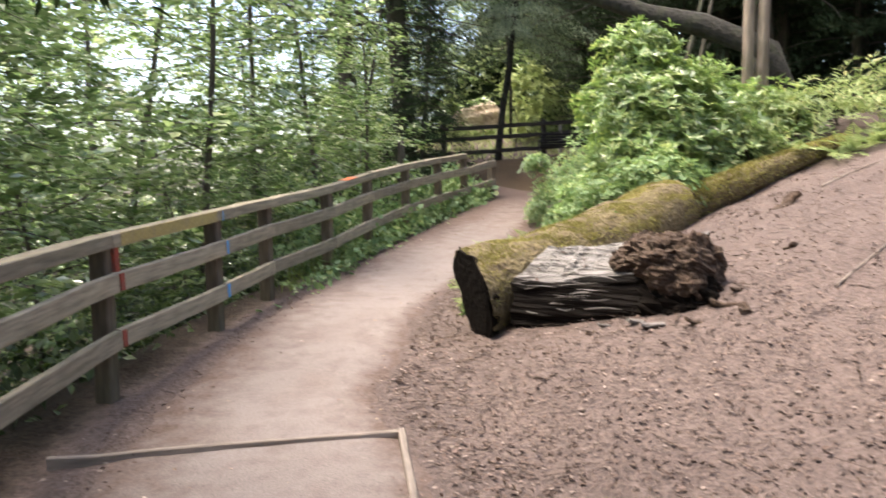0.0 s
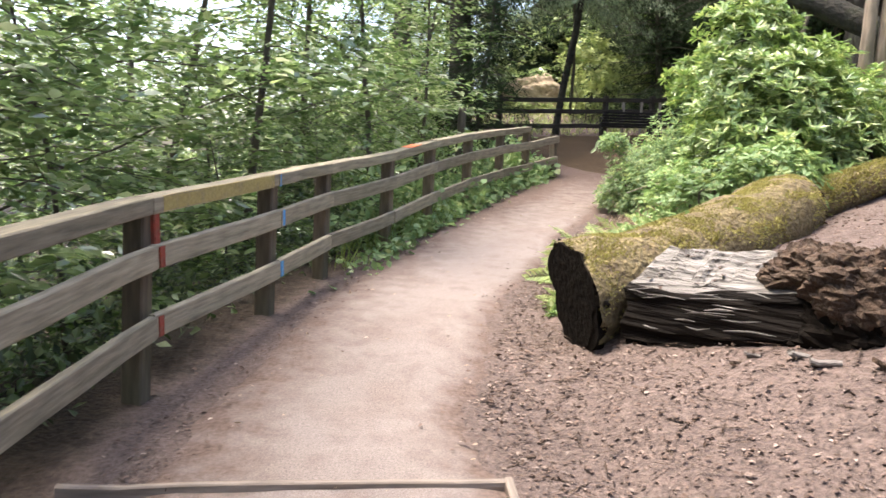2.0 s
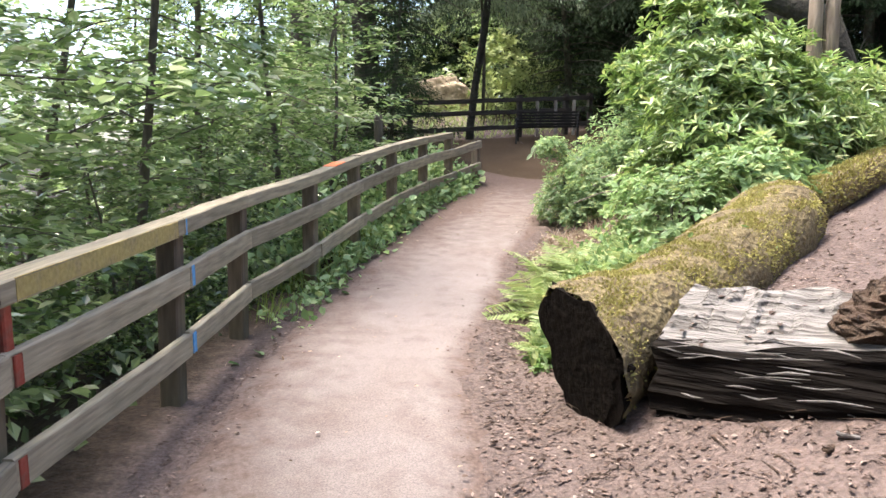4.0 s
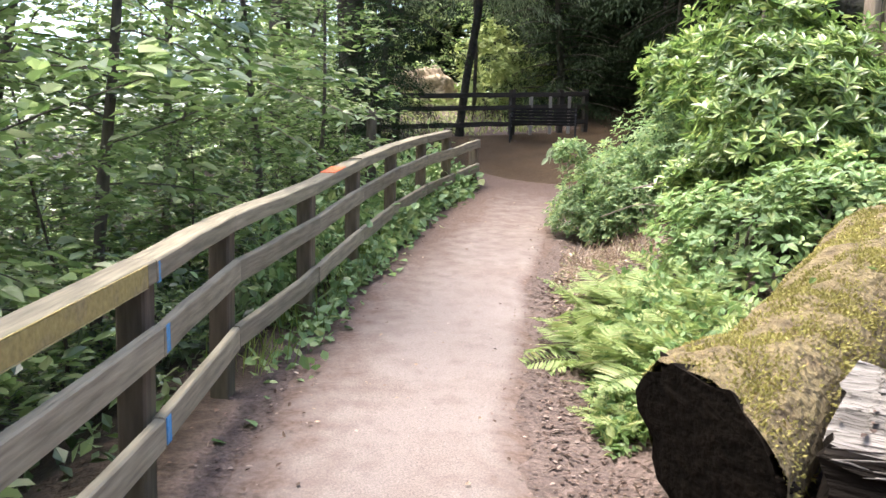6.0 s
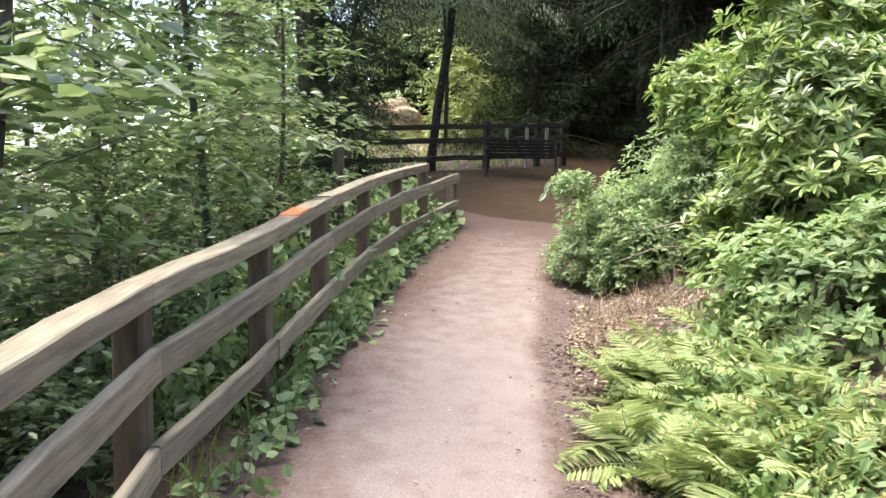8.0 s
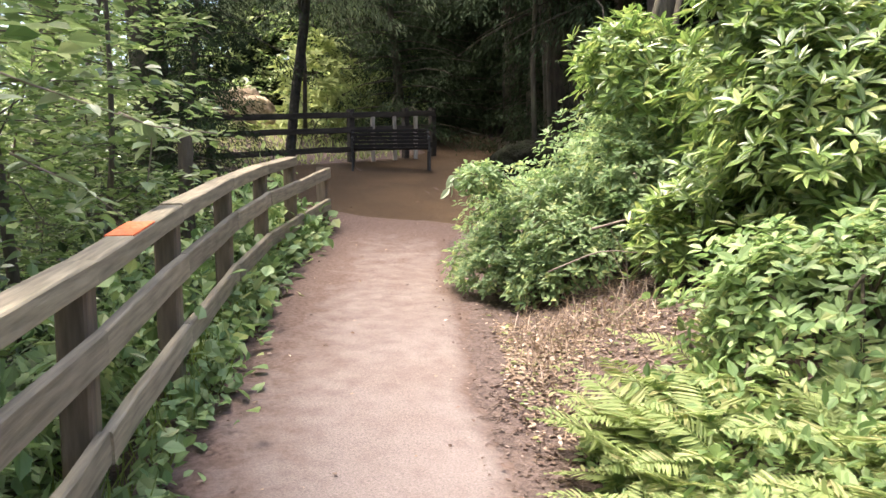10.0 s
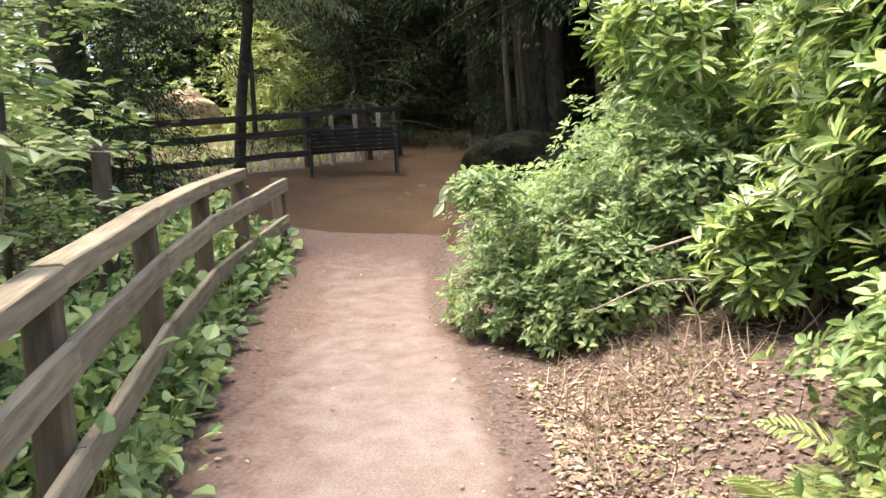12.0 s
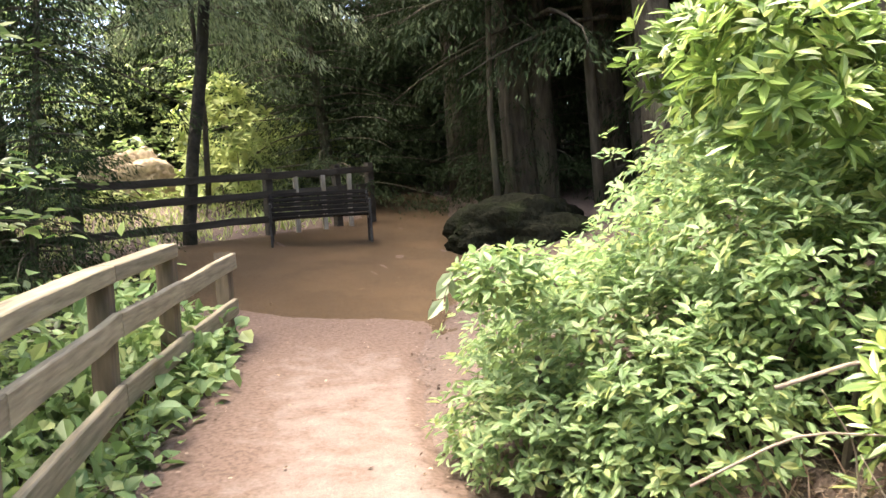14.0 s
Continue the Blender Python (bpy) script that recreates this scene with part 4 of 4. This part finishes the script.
shrub("low_shrub", "bushy light green shrub leaning over the path", 32, [((2.0, 11.2, 0.98), (0.72, 0.75, 0.55)), ((2.45, 10.85, 1.35), (0.72, 0.75, 0.62)), ((3.1, 11.3, 1.65), (0.9, 0.9, 0.75)), ((2.3, 12.0, 1.05), (0.7, 0.7, 0.5)), ((1.85, 10.65, 0.85), (0.5, 0.45, 0.42)), ((2.2, 10.4, 1.3), (0.5, 0.42, 0.48)), ((1.28, 11.15, 1.42), (0.17, 0.17, 0.14)), ((1.5, 11.35, 0.78), (0.36, 0.5, 0.28)), ((1.7, 10.85, 0.72), (0.4, 0.35, 0.25)), ((4.2, 12.0, 1.9), (1.0, 0.9, 0.7))], 1700, L_LOW, 0.058, 6, 0.42, 24)
shrub("bramble", "pale-leaved bramble growing behind the log", 33, [((1.62, 8.35, 0.82), (0.48, 0.75, 0.42)), ((2.05, 8.0, 1.05), (0.45, 0.5, 0.4)), ((1.8, 8.75, 0.8), (0.35, 0.4, 0.3))], 1100, L_SHRUB, 0.07, 5, 0.55, 14)
shrub("sunny_scrub", "pale yellow-green sunlit scrub beyond the far fence", 35, [((2.3, 20.9, 3.2), (0.75, 0.5, 1.0)), ((2.98, 22.11, 2.65), (1.14, 0.61, 1.14)), ((4.19, 22.57, 2.8), (0.91, 0.61, 1.06)), ((-1.43, 21.96, 2.42), (1.37, 0.61, 0.99)), ((1.0, 23.1, 2.27), (1.67, 0.53, 0.57)), ((2.22, 27.28, 4.09), (1.98, 0.68, 1.98)), ((-0.82, 27.28, 4.09), (1.98, 0.68, 1.98))], 420, L_FIELD, 0.15, 6, 0.4, 12)
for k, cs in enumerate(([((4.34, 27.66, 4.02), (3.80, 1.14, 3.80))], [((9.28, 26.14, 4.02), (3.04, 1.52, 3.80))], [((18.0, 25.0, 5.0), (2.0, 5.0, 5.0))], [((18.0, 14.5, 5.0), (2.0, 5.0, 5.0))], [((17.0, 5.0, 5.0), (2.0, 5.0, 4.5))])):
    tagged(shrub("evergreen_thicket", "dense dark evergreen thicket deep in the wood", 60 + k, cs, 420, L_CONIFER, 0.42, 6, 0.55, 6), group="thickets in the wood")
shrub("bank_scrub", "tangled yellow-green scrub on the bank", 34, [((3.0, 8.75, 1.25), (0.8, 0.5, 0.5)), ((4.3, 9.2, 1.6), (1.1, 0.7, 0.6)), ((6.0, 9.8, 2.0), (1.3, 0.9, 0.7))], 650, L_FERN, 0.11, 5, 0.22, 20)


def frond(seed, length):
    r = np.random.default_rng(seed)
    lb = Build()
    el = r.uniform(0.6, 1.05)
    s = np.linspace(0, 1, 25)
    hor, up = length * (s * math.cos(el) + 0.25 * s * s), length * (s * math.sin(el) - 0.55 * s * s * math.sin(el))
    pts = np.stack([hor, 0.05 * length * np.sin(s * 3 + seed), up], 1)
    lb.tube(pts, np.linspace(0.004, 0.001, 25), 3, caps=False)
    tang = unit(np.gradient(pts, axis=0))
    lat = np.array([0.0, -1.0, 0.0])
    for sg in (-1, 1):
        w = length * 0.30 * np.sin(np.clip(s[2:] * 1.05, 0, 1) * np.pi * 0.94 + 0.14) ** 0.8
        lb.leaves(pts[2:], lat * sg + tang[2:] * 0.45 + r.normal(0, 0.08, (23, 3)), np.cross(tang[2:], lat) * -1 + r.normal(0, 0.15, (23, 3)), w, length * 0.04, True)
    return lb.mesh("frond", L_FERN)


fronds = [frond(50 + q, 0.36 + 0.05 * q) for q in range(5)]
r = np.random.default_rng(5)
spots = [(float(curve(y, RIGHT)) + 0.40 + (0.45 if y < 6.8 else 0.85) * r.random() ** 1.2, y) for y in np.linspace(6.45, 8.75, 46)]
spots += [(r.uniform(2.6, 5.5), r.uniform(8.1, 8.9)) for _ in range(14)]
for x, y in spots:
    o = thing("fern", "light green feathery fern growing beside the path", "fern", group="ferns")
    o.matrix_basis = pose(x, y, float(ground_z(x, y)) - 0.02, r.normal(0, 7), r.normal(0, 7), r.uniform(0, 360)) @ Matrix.Diagonal((*[r.uniform(0.55, 1.02) * (0.7 if y < 6.9 else 1.0)] * 3, 1))
    n = r.integers(6, 9)
    for q in range(n):
        part("frond", fronds[r.integers(5)], None, o, m=pose(0, 0, 0, r.normal(0, 8), r.normal(0, 12), 360 * q / n + r.normal(0, 14)))

# small herbs between the ferns
m = 4600
y = r.uniform(6.4, 8.75, m)
x = curve(y, RIGHT) + 0.35 + np.abs(r.normal(0, 0.45, m))
z = ground_z(x, y) + np.abs(r.normal(0, 0.12, m)) * np.clip((x - curve(y, RIGHT) - 0.3) * 2, 0.1, 1.4)
sz = r.uniform(0.03, 0.075, m)
part("herbs", Build().leaves(np.stack([x, y, z], 1), r.normal(0, 1, (m, 3)), np.stack([r.normal(0, 0.4, m), r.normal(0, 0.4, m), np.ones(m)], 1), sz, sz * 0.55), L_SHRUB)
tagged(bpy.data.objects["herbs"], "low pale green herbs between the ferns", "plants", kind="stuff")

# creeping plants along the fence's foot
r = np.random.default_rng(8)
m = 3000
y = r.uniform(6.6, 16.0, m)
dens = 0.5 + 0.5 * fbm(y, 0 * y, 2.3)
ok = r.random(m) < np.clip(dens + 0.25, 0.1, 1) * np.clip((y - 6.9) / 2.2, 0.04, 1)
y = y[ok]
m = len(y)
x = curve(y, FENCE) + r.normal(0.06, 0.09, m)
z = ground_z(x, y) + np.abs(r.normal(0, 0.10, m)) * np.clip((y - 5.5) / 3, 0.3, 1.3)
sz = r.uniform(0.045, 0.11, m) * np.clip(0.9 + (y - 9) * 0.08, 0.9, 1.4)
part("creeping_plants", Build().leaves(np.stack([x, y, z], 1), r.normal(0, 1, (m, 3)) + np.array([0.4, -0.2, 0]), np.stack([r.normal(0, 0.4, m), r.normal(0, 0.4, m), np.ones(m)], 1), sz, sz * 0.8), L_IVY)
tagged(bpy.data.objects["creeping_plants"], "green creeping plants along the fence foot", "plants", kind="stuff")
m = 700
y = r.uniform(7.5, 16, m)
x = curve(y, FENCE) + np.minimum(r.normal(-0.08, 0.12, m), 0.12)
ll = r.uniform(0.12, 0.3, m)
part("grass_tufts", Build().leaves(np.stack([x, y, ground_z(x, y)], 1), r.normal(0, 0.35, (m, 3)) + np.array([0, 0, 1]), r.normal(0, 1, (m, 3)), ll, 0.008, True), L_GRASS)
tagged(bpy.data.objects["grass_tufts"], "thin green grass blades under the fence", "grass", kind="stuff")

# low growth on the slope beyond the fence
m = 30000
y = r.uniform(-2, 22, m)
x = curve(y, FENCE) - 0.25 - np.abs(r.normal(0, 2.2, m))
ok = (r.random(m) < 0.3) | (y > 7.8) | (x < curve(y, FENCE) - 1.4)
x, y = x[ok], y[ok]
m = len(x)
z = gz(x, y) + np.abs(r.normal(0, 0.35, m)) * np.clip(curve(y, FENCE) - x, 0.2, 1.6)
sz = r.uniform(0.05, 0.11, m)
part("undergrowth", Build().leaves(np.stack([x, y, z], 1), r.normal(0, 1, (m, 3)), np.stack([r.normal(0, 0.45, m), r.normal(0, 0.45, m), np.ones(m)], 1), sz, sz * 0.6, False), L_UNDER)
tagged(bpy.data.objects["undergrowth"], "dense leafy undergrowth on the slope below the fence", "undergrowth", kind="stuff")

m = 4200
y = r.uniform(8.4, 15.0, m)
x = curve(y, FENCE) - 0.12 - np.abs(r.normal(0, 0.45, m))
z = gz(x, y) + np.abs(r.normal(0, 0.28, m))
sz = r.uniform(0.05, 0.12, m)
part("fence_foliage", Build().leaves(np.stack([x, y, z], 1), r.normal(0, 1, (m, 3)), np.stack([r.normal(0.2, 0.4, m), r.normal(0, 0.4, m), np.ones(m)], 1), sz, sz * 0.65), L_IVY)
tagged(bpy.data.objects["fence_foliage"], "pale leafy plants growing close behind the fence", "plants", kind="stuff")

# fallen leaves, chips and pebbles
def litter(name, label, count, pick, lo, hi, mat, wide=0.6):
    r = np.random.default_rng(count)
    x, y = pick(r, count)
    z = ground_z(x, y) + 0.008
    inside = (x > curve(y, LEFT)) & (x < curve(y, RIGHT))
    z = np.where(inside, gz(x, y) + 0.034, z)
    n = len(x)
    sz = r.uniform(lo, hi, n)
    part(name, Build().leaves(np.stack([x, y, z], 1), np.stack([r.normal(0, 1, n), r.normal(0, 1, n), r.normal(0.1, 0.18, n)], 1), np.stack([r.normal(0, 0.3, n), r.normal(0, 0.3, n), np.ones(n)], 1), sz, sz * wide), mat)
    tagged(bpy.data.objects[name], label, "leaf litter", kind="stuff")


def right_bank(r, n):
    y = r.uniform(1.5, 9.5, n)
    x = curve(y, RIGHT) + 0.08 + np.abs(r.normal(0, 1.9, n))
    return x, y


def bare_patch(r, n):
    y = r.normal(9.75, 0.5, n)
    x = curve(y, RIGHT) + 0.16 + np.abs(r.normal(0.25, 0.7, n))
    return x, y


def verge(r, n):
    y = r.uniform(2.0, 16, n)
    w = r.random(n) < 0.5
    x = np.where(w, curve(y, LEFT) + r.normal(-0.05, 0.12, n), curve(y, RIGHT) + r.normal(0.08, 0.12, n))
    return x, y


def on_path(r, n):
    y = r.uniform(1.5, 16, n)
    x = curve(y, LEFT) + (curve(y, RIGHT) - curve(y, LEFT)) * r.random(n)
    return x, y


litter("fallen_leaves", "dry brown fallen leaves scattered on the bank", 17000, right_bank, 0.006, 0.038, L_CHIP)
litter("dry_leaves", "pale dry leaves heaped under the bushes", 5000, bare_patch, 0.010, 0.045, L_DEAD, 0.5)
litter("seedlings", "tiny yellow-green seedlings among the dry leaves", 420, bare_patch, 0.02, 0.05, L_FERN, 0.55)
litter("verge_leaves", "small brown leaf scraps along the path edges", 3000, verge, 0.010, 0.034, L_CHIP)
litter("path_leaves", "a few leaf scraps lying on the path", 160, on_path, 0.01, 0.035, L_DEAD)

# ---- the clearing ----
bench = thing("park_bench", "dark slatted park bench with iron arms", "bench")
bench.matrix_basis = pose(2.8, 17.95, float(curve(17.95, PROFILE)), 0, 0, -17) @ Matrix.Diagonal((0.82, 0.82, 0.82, 1))
for sx in (-0.72, 0.72):
    e = Build()
    e.tube([(sx, -0.22, 0.0), (sx, -0.20, 0.25), (sx, -0.22, 0.42), (sx, -0.24, 0.62), (sx, -0.1, 0.64), (sx, 0.16, 0.62)], (0.022,) * 6, 8)
    e.tube([(sx, 0.26, 0.0), (sx, 0.20, 0.28), (sx, 0.18, 0.42), (sx, 0.24, 0.60), (sx, 0.30, 0.80)], (0.022,) * 5, 8)
    e.tube([(sx, -0.22, 0.40), (sx, 0.0, 0.37), (sx, 0.19, 0.40)], (0.018,) * 3, 8)
    part("iron_end", e, M_IRON, bench, "black cast iron bench end")
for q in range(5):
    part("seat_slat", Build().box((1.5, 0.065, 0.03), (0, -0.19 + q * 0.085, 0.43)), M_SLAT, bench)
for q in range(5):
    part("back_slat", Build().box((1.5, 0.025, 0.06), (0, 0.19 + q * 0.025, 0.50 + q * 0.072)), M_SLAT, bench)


def lump(name, label, category, at_, size, mat, seed, n=28, amp=0.18):
    vs, fs = [], []
    for a in range(n):
        for c in range(n):
            th, ph = np.pi * a / (n - 1), 2 * np.pi * c / n
            d = np.array([math.sin(th) * math.cos(ph), math.sin(th) * math.sin(ph), math.cos(th)])
            q = 1 + amp * float(fbm(d[0] * 3 + seed, d[1] * 3 + d[2] * 2.3, 1.1)) + amp * 0.4 * float(fbm(d[0] * 9, d[1] * 9 + d[2] * 7 + seed, 1.3))
            vs.append(d * np.array(size) * q)
    for a in range(n - 1):
        for c in range(n):
            fs.append([a * n + c, (a + 1) * n + c, (a + 1) * n + (c + 1) % n, a * n + (c + 1) % n])
    o = part(name, Build().add(vs, fs), mat, smooth=True)
    o.location = at_
    return tagged(o, label, category)


lump("boulder", "mossy boulder at the bend of the path, darkened for shade", "boulder", (5.05, 16.95, float(gz(5.05, 16.95)) - 0.02), (1.05, 0.7, 0.5), M_ROCK, 2, 40, 0.28)
lump("clay_bank", "pale sunlit eroded bank beyond the fence", "bank", (1.25, 24.2, 3.0), (0.75, 0.4, 0.6), M_CLAY, 4, 36, 0.3)
m = 9000
x, y = r.uniform(-6, 3.6, m), r.uniform(18, 27, m)
ok = y > 18.6 + 0.4 * (x - 1.3)
x, y = x[ok], y[ok]
m = len(x)
ll = r.uniform(0.06, 0.2, m)
part("meadow_grass", Build().leaves(np.stack([x, y, ground_z(x, y)], 1), r.normal(0, 0.5, (m, 3)) + np.array([0, 0, 1]), r.normal(0, 1, (m, 3)), ll, 0.03, False), L_FIELD)
tagged(bpy.data.objects["meadow_grass"], "yellow-green sunlit grass beyond the fence", "grass", kind="stuff")

# small broken wood beside the split log
chip_mesh = Build().box((0.12, 0.05, 0.025), bevel=0.008, jitter=0.006).mesh("wood_chunk", M_CRUMB)
for x, y, s in ((1.48, 4.42, 1.2), (1.6, 4.5, 0.8), (1.55, 4.28, 1.0), (2.75, 6.6, 2.2), (1.3, 4.33, 0.9), (0.8, 4.72, 0.6), (2.1, 5.0, 0.9)):
    o = new("wood_chunk", chip_mesh)
    o.matrix_basis = pose(x, y, float(ground_z(x, y)) + 0.012 * s, r.normal(0, 12), r.normal(0, 12), r.uniform(0, 360)) @ Matrix.Diagonal((s, s, s, 1))
    tagged(o, "broken brown chunk of rotten wood", "wood", "wood chunks on the ground")

pale_mesh = Build().box((0.13, 0.045, 0.03), bevel=0.01, jitter=0.008).mesh("pale_chunk", M_SPLIT)
for x, y, s, turn in ((1.03, 4.58, 0.9, 20), (1.10, 4.46, 1.0, -15), (0.88, 4.74, 0.6, -40)):
    o = new("pale_chunk", pale_mesh)
    o.matrix_basis = pose(x, y, float(ground_z(x, y)) + 0.016 * s, r.normal(0, 10), r.normal(0, 10), turn) @ Matrix.Diagonal((s, s, s, 1))
    tagged(o, "pale bleached wood chunk lying beside the split log", "wood", "pale wood chunks")

# bare sticks and dry stalks under the bushes
def stick(pts, r0):
    pts = np.array(pts)
    tt = np.linspace(0, len(pts) - 1, 14)
    c = np.stack([np.interp(tt, range(len(pts)), pts[:, k]) for k in range(3)], 1)
    c[1:-1] = (c[:-2] + c[1:-1] * 2 + c[2:]) / 4
    o = part("fallen_stick", Build().tube(c, np.linspace(r0 * 0.65, r0 * 0.25, 14), 6, 0.05), M_EDGE, smooth=True)
    tagged(o, "bare pale arching stick under the bushes", "stick", "bare sticks")


for pts, r0 in (([(1.55, 10.1, 1.12), (1.8, 9.95, 1.20), (2.05, 9.75, 1.05), (2.2, 9.6, 0.75)], 0.012), ([(1.3, 10.2, 0.86), (1.6, 10.05, 1.0), (1.95, 9.8, 0.95), (2.1, 9.6, 0.72)], 0.008), ([(1.75, 10.0, 0.70), (1.72, 9.98, 0.95), (1.62, 10.0, 1.12)], 0.007), ([(1.5, 9.7, 0.52), (1.55, 9.75, 0.85), (1.5, 9.8, 1.0)], 0.005), ([(1.95, 9.5, 0.62), (1.9, 9.55, 0.95), (2.0, 9.6, 1.1)], 0.006),
                ([(2.0, 4.2, 0.42), (2.5, 4.5, 0.56), (3.0, 4.55, 0.66)], 0.010), ([(3.2, 6.9, 0.98), (3.7, 7.2, 1.12), (4.3, 7.3, 1.22)], 0.014)):
    pts = [(x, y, max(z, float(ground_z(x, y)) + (0.012 if k == 0 or y < 8 else 0.0))) for k, (x, y, z) in enumerate(pts)]
    stick(pts, r0)
m = 900
y = r.normal(9.9, 0.4, m)
x = curve(y, RIGHT) + 0.25 + np.abs(r.normal(0, 0.7, m))
ll = r.uniform(0.05, 0.26, m)
part("dry_stalks", Build().leaves(np.stack([x, y, ground_z(x, y)], 1), r.normal(0, 0.7, (m, 3)) + np.array([0, 0, 0.55]), r.normal(0, 1, (m, 3)), ll, 0.006), L_DEAD)
tagged(bpy.data.objects["dry_stalks"], "thin dry stalks standing in the litter", "stalks", kind="stuff")

# twigs on the bank
m = 1200
x, y = right_bank(np.random.default_rng(77), m)
ll = r.uniform(0.05, 0.22, m)
part("twigs", Build().leaves(np.stack([x, y, ground_z(x, y) + 0.012], 1), np.stack([r.normal(0, 1, m), r.normal(0, 1, m), r.normal(0, 0.06, m)], 1), np.array([[0, 0, 1.0]] * m), ll, 0.009), M_CRUMB)
tagged(bpy.data.objects["twigs"], "small dark twigs strewn over the bank", "twigs", kind="stuff")

# a pale-leaved branch hanging over the fence
br = thing("hanging_branch", "thin pale twig with large whitish-green leaves", "branch")
T1 = np.array([(-1.6, 9.62, 1.9), (-1.47, 9.64, 1.85), (-1.23, 9.68, 1.77), (-0.98, 9.69, 1.68), (-0.7, 9.68, 1.65)])
T2 = np.array([(-1.12, 9.69, 1.74), (-0.98, 9.69, 1.68), (-0.99, 9.7, 1.56), (-1.02, 9.69, 1.37)])
T3 = np.array([(-1.55, 9.65, 1.56), (-1.45, 9.66, 1.5), (-1.27, 9.68, 1.41), (-1.11, 9.69, 1.27)])
tb, lb = Build(), Build()
for tw in (T1, T2, T3):
    tb.tube(tw, np.linspace(0.006, 0.0025, len(tw)), 5)
    for q in range(len(tw) - 1):
        for w in range(5):
            p = tw[q] + (tw[q + 1] - tw[q]) * r.random()
            d = unit(np.array([[r.normal(0, 1), r.normal(0, 1), -0.3]]))
            sz = r.uniform(0.06, 0.13)
            lb.leaves(p[None], d, np.array([[r.normal(0, 0.3), r.normal(0, 0.3), 1.0]]), sz, sz * 0.55)
part("twig", tb, M_EDGE, br, "pale bare twig", smooth=True)
L_PALE = foliage("pale_leaf", (0.22, 0.30, 0.16), (0.38, 0.45, 0.29), None, 0.4, 0.4, 0.8)
tagged(part("leafage", lb, L_PALE, br), kind="stuff")

# a pale sprig nodding from the low shrub over the path
sprig = thing("pale_sprig", "thin shoot with drooping whitish-green leaves", "branch")
line = np.array([(1.75, 11.3, 1.28), (1.5, 11.28, 1.5), (1.3, 11.29, 1.58), (1.16, 11.3, 1.5), (1.1, 11.3, 1.38)])
part("twig", Build().tube(line, np.linspace(0.006, 0.002, 5), 5), M_EDGE, sprig, "pale bare twig", smooth=True)
for q in range(14):
    f = 1.2 + 2.8 * q / 13
    p = np.array([np.interp(f, range(5), line[:, c]) for c in range(3)])
    d = np.array([[(-1) ** q * 0.5 - 0.3, r.normal(0, 0.6), -0.8]])
    part("leaf", Build().leaves(p[None], d, np.array([[r.normal(0, 0.5), -0.7, 0.7]]), r.uniform(0.07, 0.11), 0.05), L_PALE, sprig)
